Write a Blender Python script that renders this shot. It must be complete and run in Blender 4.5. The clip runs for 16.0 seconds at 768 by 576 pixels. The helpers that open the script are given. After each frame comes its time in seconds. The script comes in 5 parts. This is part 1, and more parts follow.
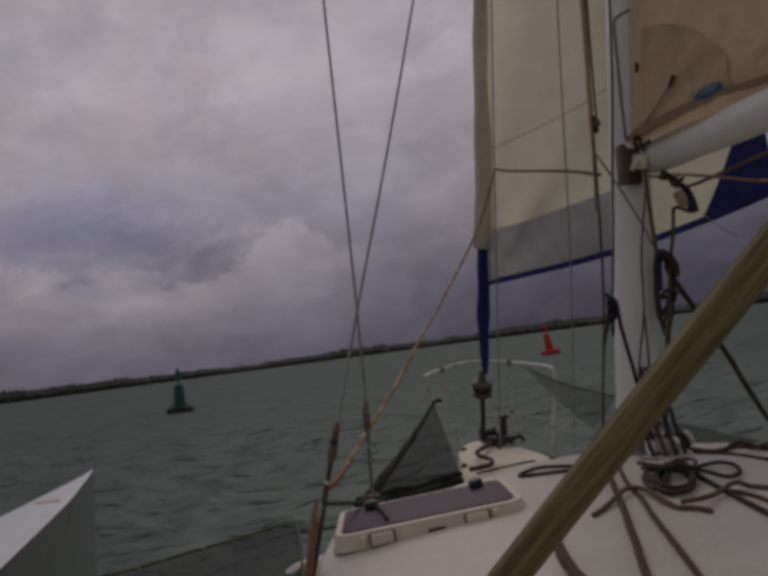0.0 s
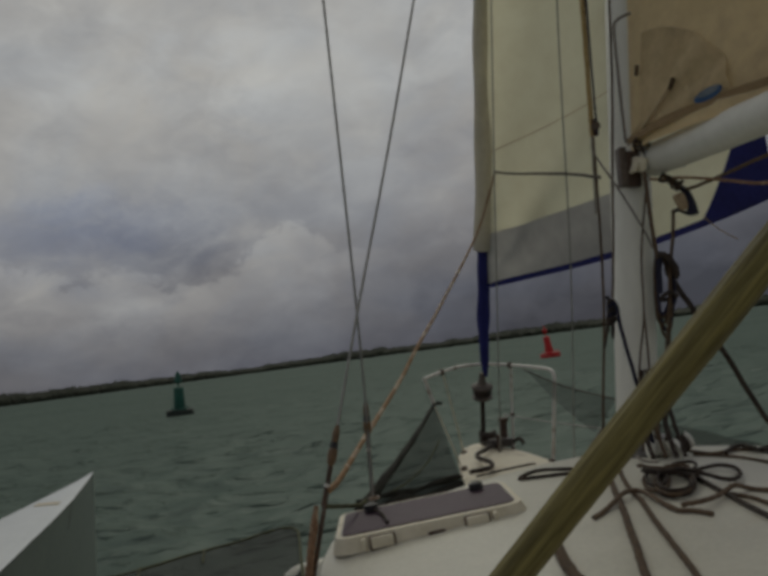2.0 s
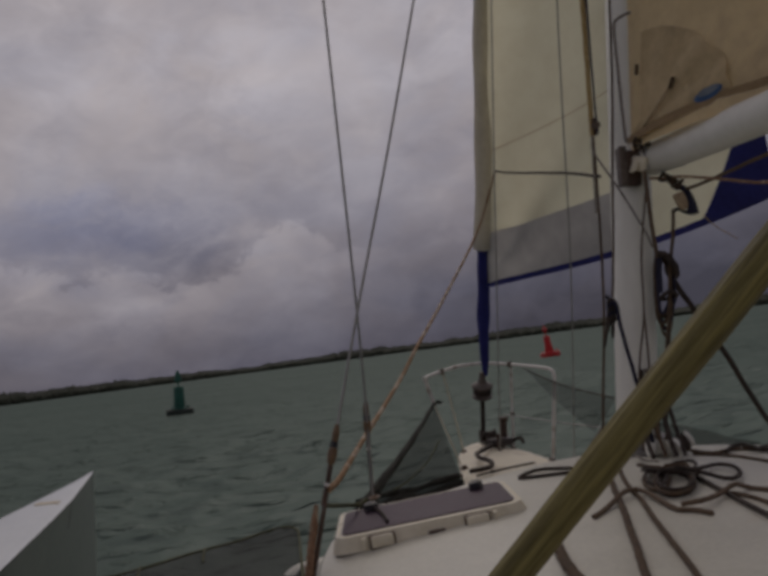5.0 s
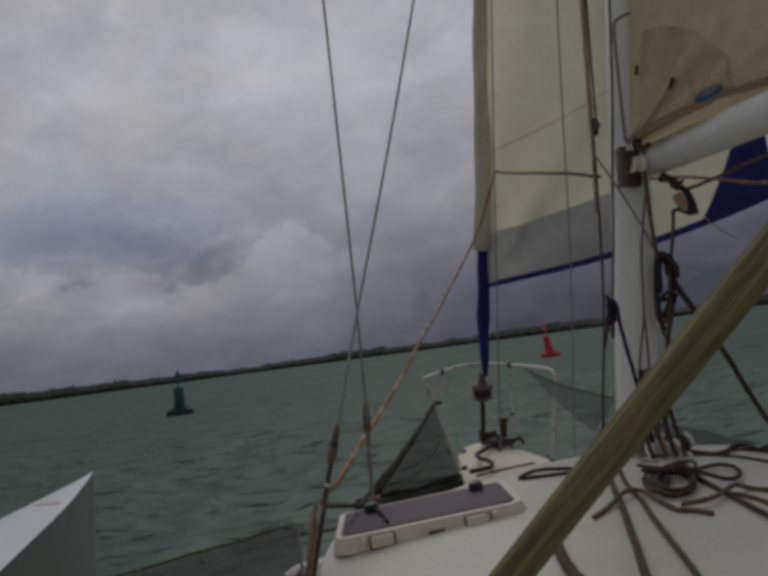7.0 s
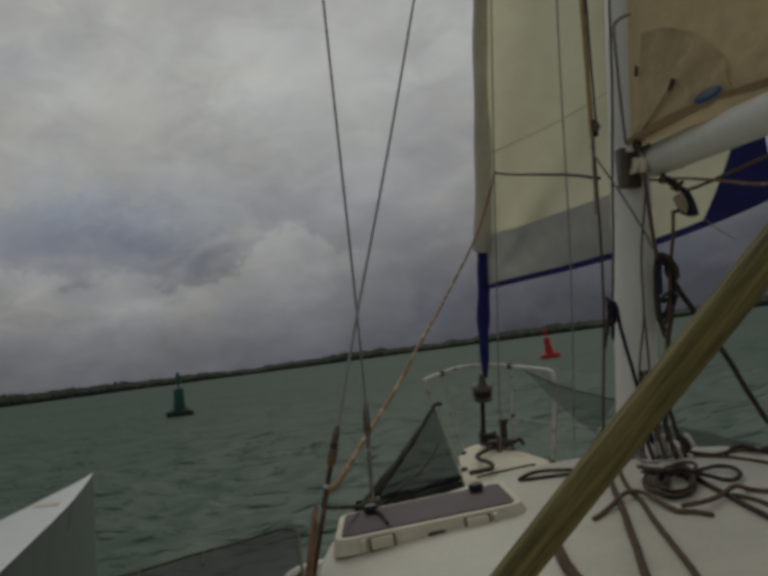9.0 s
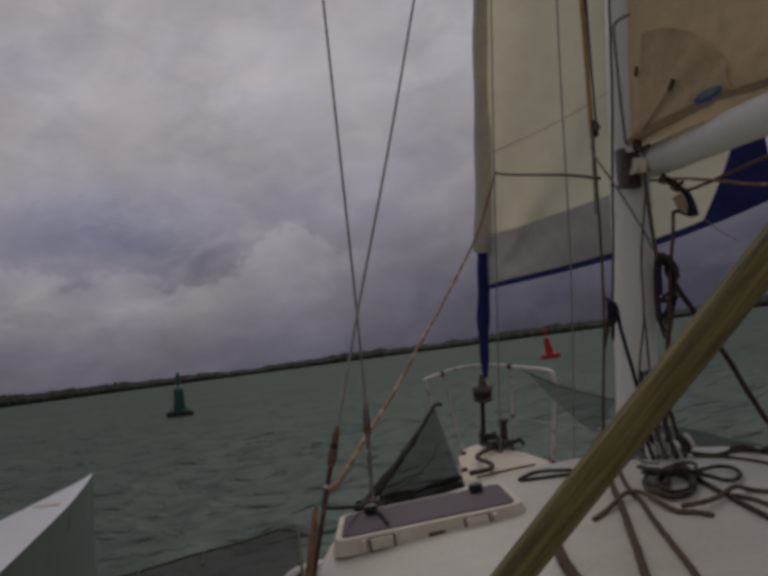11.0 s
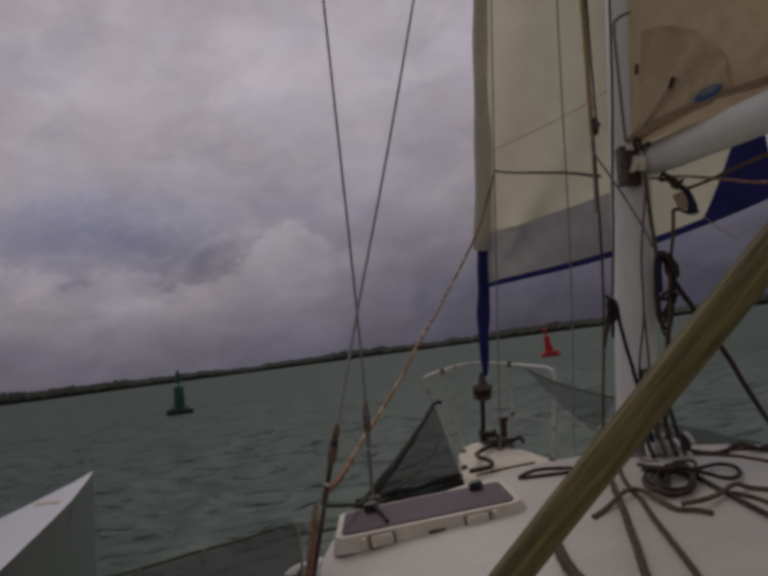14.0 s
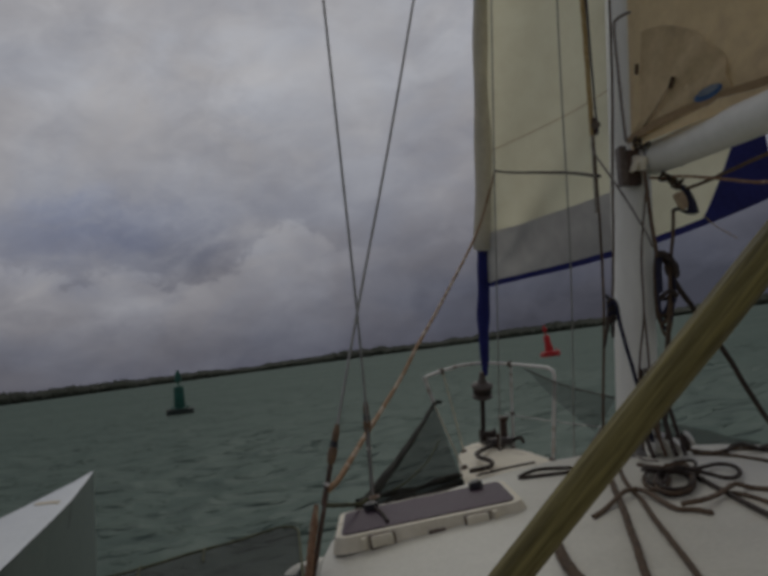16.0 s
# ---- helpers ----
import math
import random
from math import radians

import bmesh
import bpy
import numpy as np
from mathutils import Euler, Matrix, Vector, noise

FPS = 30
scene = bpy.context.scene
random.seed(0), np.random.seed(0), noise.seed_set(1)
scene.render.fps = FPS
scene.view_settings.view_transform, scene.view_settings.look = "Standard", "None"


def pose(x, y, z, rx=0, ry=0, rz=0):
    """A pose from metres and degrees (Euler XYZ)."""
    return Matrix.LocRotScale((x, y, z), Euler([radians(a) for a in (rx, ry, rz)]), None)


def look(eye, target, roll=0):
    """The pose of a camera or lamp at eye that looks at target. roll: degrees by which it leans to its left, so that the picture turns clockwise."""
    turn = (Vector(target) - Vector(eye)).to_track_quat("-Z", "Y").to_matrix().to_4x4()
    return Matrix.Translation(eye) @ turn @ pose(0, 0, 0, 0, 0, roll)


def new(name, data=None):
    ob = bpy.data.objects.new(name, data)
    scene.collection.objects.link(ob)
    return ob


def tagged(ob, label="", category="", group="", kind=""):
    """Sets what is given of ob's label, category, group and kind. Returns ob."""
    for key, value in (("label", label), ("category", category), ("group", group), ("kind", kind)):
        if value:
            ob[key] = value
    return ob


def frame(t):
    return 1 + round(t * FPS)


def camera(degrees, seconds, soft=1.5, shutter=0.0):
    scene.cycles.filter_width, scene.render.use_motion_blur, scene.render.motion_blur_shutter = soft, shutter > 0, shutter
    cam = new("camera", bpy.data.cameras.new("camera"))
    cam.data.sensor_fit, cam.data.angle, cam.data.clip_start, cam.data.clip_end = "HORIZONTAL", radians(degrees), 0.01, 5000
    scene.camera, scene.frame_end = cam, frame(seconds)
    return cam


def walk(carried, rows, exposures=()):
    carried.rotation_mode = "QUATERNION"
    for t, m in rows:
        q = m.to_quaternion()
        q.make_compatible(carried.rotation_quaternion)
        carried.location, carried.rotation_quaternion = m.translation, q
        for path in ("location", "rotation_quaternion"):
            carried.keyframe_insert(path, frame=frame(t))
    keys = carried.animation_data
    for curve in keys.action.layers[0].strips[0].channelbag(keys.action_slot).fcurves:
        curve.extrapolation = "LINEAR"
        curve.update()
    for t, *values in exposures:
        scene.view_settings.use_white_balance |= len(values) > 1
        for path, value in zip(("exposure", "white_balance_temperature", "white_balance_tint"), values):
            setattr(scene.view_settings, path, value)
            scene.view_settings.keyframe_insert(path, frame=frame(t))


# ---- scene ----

# ------------------------------------------------------------------ camera
cam = camera(55.0, 16.0, soft=4.2)
EYE = (-0.838, 0.0, 1.806)
TILT, LEAN, TURN = 95.2, 7.575, -3.70
# seconds and the small nod of the camera, in degrees
NOD = [(0.0, -.27), (0.5, -.26), (1.0, -.10), (1.5, .02), (2.0, -.07), (2.5, -.21), (3.0, -.44), (3.5, -.29), (4.0, -.04),
       (5.2, -.15), (6.5, -.20), (7.0, -.10), (7.5, .10), (8.0, 0.0), (8.5, .08), (9.0, 0.0), (10.2, 0.0), (11.5, .03),
       (12.0, -.05), (12.5, -.10), (13.0, .19), (13.5, -.12), (14.0, -.14), (14.5, .03), (15.0, -.20), (15.5, -.10), (16.0, -.15)]
LIGHT = [(0, -0.18, 6515, 22.8), (0.5, -0.18, 6553, 22.1), (1, -0.18, 6515, 22.8), (1.5, -0.13, 6679, 3.3), (2, -0.07, 6650, 0.6), (2.5, -0.12, 6563, 18.9),
         (3, -0.15, 6519, 21.2), (3.5, -0.18, 6515, 22.8), (4, -0.20, 6662, -1.1), (4.2, -0.15, 6515, 22.8), (6.3, -0.13, 6600, 1.3), (6.5, -0.25, 6179, 9.7),
         (7, 0.04, 6180, 8.1), (7.5, -0.20, 6662, -1.1), (8, -0.13, 6528, 18.0), (8.5, -0.07, 6662, -1.1), (9, -0.07, 6662, -1.1), (9.2, -0.13, 6528, 18.0),
         (11.3, -0.16, 6459, 16.0), (11.5, -0.08, 6621, -2.2), (12, -0.19, 6523, 19.6), (12.5, -0.12, 6144, 8.7), (13, -0.02, 6180, 8.1), (13.5, -0.20, 6498, 15.4),
         (14, -0.12, 6523, 19.6), (14.5, -0.07, 6662, -1.1), (15, -0.09, 6568, 17.3), (15.5, 0.09, 6539, 14.7), (16, -0.16, 6254, 6.8)]
walk(cam, [(t, pose(*EYE, TILT + n, LEAN, TURN)) for t, n in NOD], LIGHT)

# the boat leans over to starboard: all of it is laid out upright and then heeled
HEEL = radians(3.6)
BOAT = Matrix.Rotation(HEEL, 4, "Y")


# ------------------------------------------------------------------ node helpers
def nodes_of(m):
    m.use_nodes = True
    m.node_tree.nodes.clear()
    return m.node_tree.nodes, m.node_tree.links


def mapped(n, l, scale, stretch=(1, 1, 1), coords="Object"):
    co, mp = n.new("ShaderNodeTexCoord"), n.new("ShaderNodeMapping")
    mp.inputs["Scale"].default_value = [scale * a for a in stretch]
    l.new(co.outputs[coords], mp.inputs["Vector"])
    return mp.outputs["Vector"]


def noise_node(n, l, vec, scale=1.0, detail=4.0, rough=0.55, warp=0.0):
    t = n.new("ShaderNodeTexNoise")
    t.inputs["Scale"].default_value, t.inputs["Detail"].default_value = scale, detail
    t.inputs["Roughness"].default_value, t.inputs["Distortion"].default_value = rough, warp
    l.new(vec, t.inputs["Vector"])
    return t.outputs["Fac"]


def ramp(n, l, fac, stops):
    r = n.new("ShaderNodeValToRGB")
    while len(r.color_ramp.elements) < len(stops):
        r.color_ramp.elements.new(0.5)
    for e, (p, c) in zip(r.color_ramp.elements, stops):
        e.position, e.color = p, (*c, 1) if len(c) == 3 else c
    l.new(fac, r.inputs["Fac"])
    return r.outputs["Color"]


def surface(name, dark, light, rough=0.5, metal=0.0, scale=6.0, grain=60.0, stretch=(1, 1, 1), bump=0.15, depth=0.004,
            stain=None, stain_at=(0.58, 0.72), gloss=0.5, through_light=0.0, sheer=0.0):
    """A painted, woven or worn surface: two colours mixed at a coarse and a fine scale, stains and fine relief."""
    m = bpy.data.materials.new(name)
    n, l = nodes_of(m)
    vec = mapped(n, l, 1.0, stretch)
    coarse, fine = noise_node(n, l, vec, scale, 5, 0.6, 0.4), noise_node(n, l, vec, grain, 3, 0.6)
    add = n.new("ShaderNodeMath")
    add.operation = "MULTIPLY_ADD"
    l.new(fine, add.inputs[0])
    add.inputs[1].default_value = 0.45
    sub = n.new("ShaderNodeMath")
    sub.operation = "MULTIPLY"
    sub.inputs[1].default_value = 0.55
    l.new(coarse, sub.inputs[0])
    l.new(sub.outputs[0], add.inputs[2])
    col = ramp(n, l, add.outputs[0], [(0.36, dark), (0.62, light)])
    if stain:
        spot = ramp(n, l, noise_node(n, l, vec, scale * 0.6, 6, 0.65, 0.8), [(stain_at[0], (0, 0, 0)), (stain_at[1], (1, 1, 1))])
        mix = n.new("ShaderNodeMix")
        mix.data_type = "RGBA"
        l.new(spot, mix.inputs["Factor"])
        l.new(col, mix.inputs["A"])
        mix.inputs["B"].default_value = (*stain, 1)
        col = mix.outputs["Result"]
    b = n.new("ShaderNodeBsdfPrincipled")
    l.new(col, b.inputs["Base Color"])
    b.inputs["Metallic"].default_value = metal
    b.inputs["Specular IOR Level"].default_value = gloss
    rr = n.new("ShaderNodeMapRange")
    rr.inputs["To Min"].default_value, rr.inputs["To Max"].default_value = max(0.02, rough - 0.12), min(1, rough + 0.12)
    l.new(coarse, rr.inputs["Value"])
    l.new(rr.outputs["Result"], b.inputs["Roughness"])
    bp = n.new("ShaderNodeBump")
    bp.inputs["Strength"].default_value, bp.inputs["Distance"].default_value = bump, depth
    l.new(add.outputs[0], bp.inputs["Height"])
    l.new(bp.outputs["Normal"], b.inputs["Normal"])
    out, last = n.new("ShaderNodeOutputMaterial"), b.outputs[0]
    if through_light:
        tr, mx = n.new("ShaderNodeBsdfTranslucent"), n.new("ShaderNodeMixShader")
        l.new(col, tr.inputs["Color"])
        mx.inputs["Fac"].default_value = through_light
        l.new(last, mx.inputs[1])
        l.new(tr.outputs[0], mx.inputs[2])
        last = mx.outputs[0]
    if sheer:
        tp, mx = n.new("ShaderNodeBsdfTransparent"), n.new("ShaderNodeMixShader")
        mx.inputs["Fac"].default_value = sheer
        l.new(last, mx.inputs[1])
        l.new(tp.outputs[0], mx.inputs[2])
        last = mx.outputs[0]
    l.new(last, out.inputs["Surface"])
    return m


# ------------------------------------------------------------------ sky and sun
SUN_UP, SUN_TURN = radians(42), radians(8)
world = bpy.data.worlds.new("overcast_sky")
scene.world = world
n, l = nodes_of(world)
sky = n.new("ShaderNodeTexSky")
sky.sky_type, sky.sun_disc, sky.sun_elevation, sky.sun_rotation = "NISHITA", False, SUN_UP, SUN_TURN
blue = n.new("ShaderNodeBackground")
blue.inputs["Strength"].default_value = 0.10
l.new(sky.outputs[0], blue.inputs["Color"])
co, sep = n.new("ShaderNodeTexCoord"), n.new("ShaderNodeSeparateXYZ")
l.new(co.outputs["Generated"], sep.inputs[0])


def maths(op, a, b=None, c=None):
    m = n.new("ShaderNodeMath")
    m.operation = op
    for k, v in enumerate((a, b, c)):
        if v is None:
            continue
        if isinstance(v, (int, float)):
            m.inputs[k].default_value = v
        else:
            l.new(v, m.inputs[k])
    return m.outputs[0]


def step_up(v, a, b):
    """Smoothly from 0 at a to 1 at b."""
    r = n.new("ShaderNodeMapRange")
    r.interpolation_type = "SMOOTHSTEP"
    r.inputs["From Min"].default_value, r.inputs["From Max"].default_value = (a, b) if a < b else (b, a)
    if a > b:
        r.inputs["To Min"].default_value, r.inputs["To Max"].default_value = 1.0, 0.0
    l.new(v, r.inputs["Value"])
    return r.outputs["Result"]


def mound(v, middle, width):
    """A soft mound of height 1 about middle."""
    d = maths("DIVIDE", maths("SUBTRACT", v, middle), width)
    return maths("EXPONENT", maths("MULTIPLY", maths("MULTIPLY", d, d), -1.0))


# bearing from the bow and height over the horizon, in degrees
across = maths("MULTIPLY", maths("ARCTAN2", sep.outputs["X"], sep.outputs["Y"]), 57.2958)
height = maths("MULTIPLY", maths("ARCSINE", maths("MAXIMUM", sep.outputs["Z"], 0.0)), 57.2958)
drift = n.new("ShaderNodeVectorMath")
drift.operation = "MULTIPLY_ADD"
l.new(co.outputs["Generated"], drift.inputs[0])
drift.inputs[1].default_value, drift.inputs[2].default_value = (1.0, 1.0, 1.7), (3.1, 0.4, 1.9)
big = noise_node(n, l, drift.outputs[0], 4.5, 3, 0.5, 0.4)
puffs = noise_node(n, l, drift.outputs[0], 13.0, 5, 0.52, 0.5)
fluff = noise_node(n, l, drift.outputs[0], 42.0, 4, 0.6, 0.6)


def cloud(v, middle, width):
    """A single cloud or gap: bearing and height of its middle, its half sizes, ragged by the finer noises."""
    u = maths("MULTIPLY_ADD", maths("SUBTRACT", puffs, 0.5), 9.0, maths("MULTIPLY_ADD", maths("SUBTRACT", fluff, 0.5), 2.4, across))
    w = maths("MULTIPLY_ADD", maths("SUBTRACT", puffs, 0.5), -6.0, maths("MULTIPLY_ADD", maths("SUBTRACT", fluff, 0.5), 2.4, height))
    return maths("MULTIPLY", v, maths("MULTIPLY", mound(u, middle[0], width[0]), mound(w, middle[1], width[1])))


grey = n.new("ShaderNodeFloatCurve")
curve = grey.mapping.curves[0]
for k, (x, y) in enumerate(((0.0, 0.365), (0.035, 0.42), (0.075, 0.485), (0.13, 0.555), (0.19, 0.622), (0.27, 0.650), (0.45, 0.625), (1.0, 0.56))):
    if k < 2 and k < len(curve.points):
        curve.points[k].location = (x, y)
    else:
        curve.points.new(x, y)
grey.mapping.update()
l.new(maths("DIVIDE", height, 90.0), grey.inputs["Value"])
shade = grey.outputs[0]
for amount, source in ((0.15, big), (0.13, puffs), (0.035, fluff)):
    shade = maths("MULTIPLY_ADD", maths("SUBTRACT", source, 0.5), amount, shade)
# darker rain air low to starboard, wisps overhead
low = step_up(height, 13.0, 5.0)
shade = maths("MULTIPLY_ADD", maths("MULTIPLY", low, step_up(across, -3.0, 7.0)), -0.082, shade)
shade = maths("MULTIPLY_ADD", maths("MULTIPLY", low, step_up(across, 8.0, 24.0)), -0.06, shade)
# added dimming of the mostly unseen sky abeam and astern, to cut boat light
shade = maths("MULTIPLY_ADD", step_up(maths("ABSOLUTE", maths("ADD", across, 6.0)), 24.0, 85.0), -0.105, shade)
blue_gap = cloud(1.0, (-18.0, 11.4), (8.0, 2.5))
# the first entry draws a dark lens smear as a cloud
for amount, middle, width in ((-0.045, (-11.3, 9.6), (3.2, 1.9)), (-0.035, (-10.4, 18.3), (4.5, 2.2)), (0.035, (-3.5, 22.0), (5.0, 3.5)), (-0.035, (8.5, 23.0), (3.0, 3.0)),
                              (0.020, (-17.5, 18.0), (4.0, 2.5)), (0.035, (-13.0, 5.4), (5.0, 1.3)), (0.030, (-21.0, 7.6), (3.0, 1.6)), (0.025, (-4.6, 9.2), (2.5, 1.4)), (-0.03, (-21.5, 26.0), (5.0, 5.0))):
    shade = maths("ADD", cloud(amount, middle, width), shade)
shade = maths("MULTIPLY_ADD", blue_gap, -0.068, shade)
# a bank of cumulus low over the shore to port
top = maths("MULTIPLY_ADD", mound(across, -2.3, 3.0), 2.6, maths("MULTIPLY_ADD", mound(across, -23.5, 4.0), 1.2, maths("MULTIPLY_ADD", mound(across, -10.5, 2.6), -0.9, 8.2)))
over = maths("SUBTRACT", maths("MULTIPLY_ADD", maths("SUBTRACT", puffs, 0.5), -5.0, maths("MULTIPLY_ADD", maths("SUBTRACT", fluff, 0.5), -3.0, height)), top)
bank = maths("MULTIPLY", maths("MULTIPLY", step_up(over, 0.38, -0.50), step_up(height, 1.5, 7.0)), step_up(across, 6.0, -1.0))
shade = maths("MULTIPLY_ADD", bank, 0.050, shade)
cloud_col = ramp(n, l, shade, [(0.25, (0.050, 0.0505, 0.064)), (0.35, (0.099, 0.099, 0.121)), (0.45, (0.168, 0.166, 0.188)),
                               (0.55, (0.265, 0.260, 0.278)), (0.65, (0.388, 0.378, 0.385)), (0.75, (0.530, 0.520, 0.520))])
hue = ramp(n, l, noise_node(n, l, drift.outputs[0], 5.0, 4, 0.55, 0.5), [(0.36, (1.03, 0.99, 0.98)), (0.62, (0.98, 0.985, 1.04))])
tinted = n.new("ShaderNodeMix")
tinted.data_type, tinted.blend_type = "RGBA", "MULTIPLY"
tinted.inputs["Factor"].default_value = 1.0
l.new(cloud_col, tinted.inputs["A"])
l.new(hue, tinted.inputs["B"])
bluer = n.new("ShaderNodeMix")
bluer.data_type, bluer.blend_type = "RGBA", "MULTIPLY"
l.new(blue_gap, bluer.inputs["Factor"])
l.new(tinted.outputs["Result"], bluer.inputs["A"])
bluer.inputs["B"].default_value = (0.91, 0.96, 1.09, 1)
overcast = n.new("ShaderNodeBackground")
l.new(bluer.outputs["Result"], overcast.inputs["Color"])
overcast.inputs["Strength"].default_value = 1.0
mx, out = n.new("ShaderNodeMixShader"), n.new("ShaderNodeOutputWorld")
mx.inputs["Fac"].default_value = 0.995
l.new(blue.outputs[0], mx.inputs[1])
l.new(overcast.outputs[0], mx.inputs[2])
l.new(mx.outputs[0], out.inputs["Surface"])

sun_data = bpy.data.lights.new("sun", "SUN")
sun_data.energy, sun_data.angle, sun_data.color = 0.5, radians(40), (1.0, 0.94, 0.82)
sun = new("sun", sun_data)
sun.matrix_world = look((0, 0, 0), (-math.sin(SUN_TURN) * math.cos(SUN_UP), -math.cos(SUN_TURN) * math.cos(SUN_UP), -math.sin(SUN_UP)))

# ------------------------------------------------------------------ materials
gelcoat = surface("weathered_gelcoat", (0.55, 0.535, 0.45), (0.66, 0.64, 0.545), 0.42, scale=5, grain=90, bump=0.05, stain=(0.58, 0.52, 0.42), stain_at=(0.60, 0.80))
deck_cream = surface("cream_deck", (0.64, 0.57, 0.43), (0.78, 0.72, 0.56), 0.6, scale=6, grain=160, bump=0.2, stain=(0.38, 0.30, 0.20))
# the shade on the outrigger's white sides is put into this grey-green
float_side = surface("shaded_hull_side", (0.19, 0.23, 0.20), (0.26, 0.30, 0.265), 0.5, scale=3, grain=40, bump=0.1, stain=(0.10, 0.12, 0.09))
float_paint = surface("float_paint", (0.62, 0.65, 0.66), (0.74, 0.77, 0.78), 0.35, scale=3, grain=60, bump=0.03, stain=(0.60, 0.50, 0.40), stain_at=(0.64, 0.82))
jib_cloth = surface("cream_sailcloth", (0.83, 0.80, 0.68), (0.91, 0.89, 0.77), 0.75, scale=1.3, grain=9, bump=0.12, depth=0.008, through_light=0.92)
roll_cloth = surface("furled_sailcloth", (0.68, 0.64, 0.54), (0.82, 0.78, 0.67), 0.8, scale=3, grain=25, bump=0.3, depth=0.01, through_light=0.4)
seam_tan = surface("tan_seam_tape", (0.58, 0.50, 0.37), (0.70, 0.62, 0.48), 0.8, scale=20, grain=90, bump=0.2)
grey_cloth = surface("grey_sailcloth", (0.56, 0.55, 0.54), (0.68, 0.67, 0.65), 0.75, scale=2, grain=12, bump=0.2, depth=0.01, through_light=0.8)
main_cloth = surface("tan_sailcloth", (0.78, 0.65, 0.40), (0.92, 0.79, 0.52), 0.8, scale=2.2, grain=30, bump=0.3, depth=0.012,
                     stain=(0.44, 0.32, 0.20), stain_at=(0.50, 0.75), through_light=0.45)
patch_cloth = surface("brown_patch_cloth", (0.62, 0.49, 0.27), (0.79, 0.64, 0.38), 0.8, scale=4, grain=40, bump=0.35, depth=0.012, stain=(0.26, 0.18, 0.10), stain_at=(0.52, 0.78), through_light=0.3)
hem_cloth = surface("brown_hem", (0.24, 0.16, 0.075), (0.37, 0.26, 0.14), 0.85, scale=8, grain=60, bump=0.3)
blue_cloth = surface("navy_canvas", (0.024, 0.027, 0.170), (0.040, 0.046, 0.260), 0.8, scale=6, grain=80, bump=0.3, through_light=0.35)
badge_blue = surface("blue_badge", (0.04, 0.10, 0.24), (0.08, 0.17, 0.34), 0.6, scale=30, grain=90, bump=0.1)
badge_pale = surface("pale_badge", (0.17, 0.21, 0.25), (0.25, 0.29, 0.33), 0.6, scale=30, grain=90, bump=0.1)
spar_white = surface("white_painted_aluminium", (0.78, 0.77, 0.68), (0.87, 0.86, 0.77), 0.48, scale=4, grain=50, stretch=(1, 1, 0.25), bump=0.04, stain=(0.44, 0.43, 0.40), stain_at=(0.6, 0.85))
track_grey = surface("dull_aluminium", (0.16, 0.15, 0.14), (0.28, 0.27, 0.26), 0.45, metal=0.6, scale=14, grain=80, bump=0.1)
steel = surface("stainless_wire", (0.26, 0.26, 0.24), (0.40, 0.40, 0.38), 0.45, metal=0.4, scale=30, grain=200, bump=0.1)
rusty = surface("brown_stained_metal", (0.055, 0.035, 0.025), (0.13, 0.08, 0.055), 0.6, metal=0.3, scale=30, grain=150, bump=0.3)
tube_white = surface("white_coated_tube", (0.60, 0.57, 0.51), (0.78, 0.75, 0.69), 0.4, scale=12, grain=90, bump=0.08, stain=(0.24, 0.15, 0.09), stain_at=(0.54, 0.66))
drum_dark = surface("dull_dark_metal", (0.030, 0.026, 0.026), (0.075, 0.060, 0.054), 0.55, metal=0.2, scale=20, grain=120, bump=0.2)
spool_brown = surface("weathered_spool", (0.060, 0.048, 0.042), (0.15, 0.12, 0.10), 0.55, scale=24, grain=120, bump=0.2, stain=(0.035, 0.025, 0.02))
black_plastic = surface("black_plastic", (0.012, 0.011, 0.014), (0.028, 0.026, 0.030), 0.45, scale=20, grain=120, bump=0.1)
smoke_acrylic = surface("smoked_acrylic", (0.080, 0.054, 0.072), (0.112, 0.078, 0.100), 0.5, scale=5, grain=70, bump=0.03, gloss=0.12)
aged_bronze = surface("aged_bronze", (0.13, 0.080, 0.045), (0.24, 0.155, 0.085), 0.5, metal=0.3, scale=25, grain=120, bump=0.15)
block_tan = surface("tan_plastic", (0.34, 0.24, 0.14), (0.50, 0.38, 0.24), 0.5, scale=20, grain=90, bump=0.1)
bracket_brown = surface("stained_aluminium", (0.09, 0.07, 0.055), (0.18, 0.14, 0.11), 0.55, metal=0.2, scale=20, grain=120, bump=0.2, stain=(0.09, 0.05, 0.03))
frame_white = surface("yellowed_plastic", (0.68, 0.62, 0.46), (0.80, 0.74, 0.58), 0.45, scale=12, grain=80, bump=0.08, stain=(0.30, 0.24, 0.15), stain_at=(0.6, 0.8))
pole_wood = surface("olive_weathered_wood", (0.082, 0.066, 0.016), (0.285, 0.238, 0.075), 0.7, scale=38, grain=260, stretch=(1, 1, 0.06), bump=0.6, stain=(0.075, 0.062, 0.026), stain_at=(0.50, 0.74))
buoy_green = surface("green_buoy_paint", (0.006, 0.060, 0.040), (0.012, 0.120, 0.080), 0.55, scale=2, grain=12, bump=0.1)
buoy_red = surface("red_buoy_paint", (0.40, 0.010, 0.012), (0.62, 0.020, 0.020), 0.55, scale=2, grain=12, bump=0.1)
weed = surface("wet_weed", (0.010, 0.016, 0.012), (0.022, 0.034, 0.024), 0.7, scale=5, grain=20, bump=0.3)
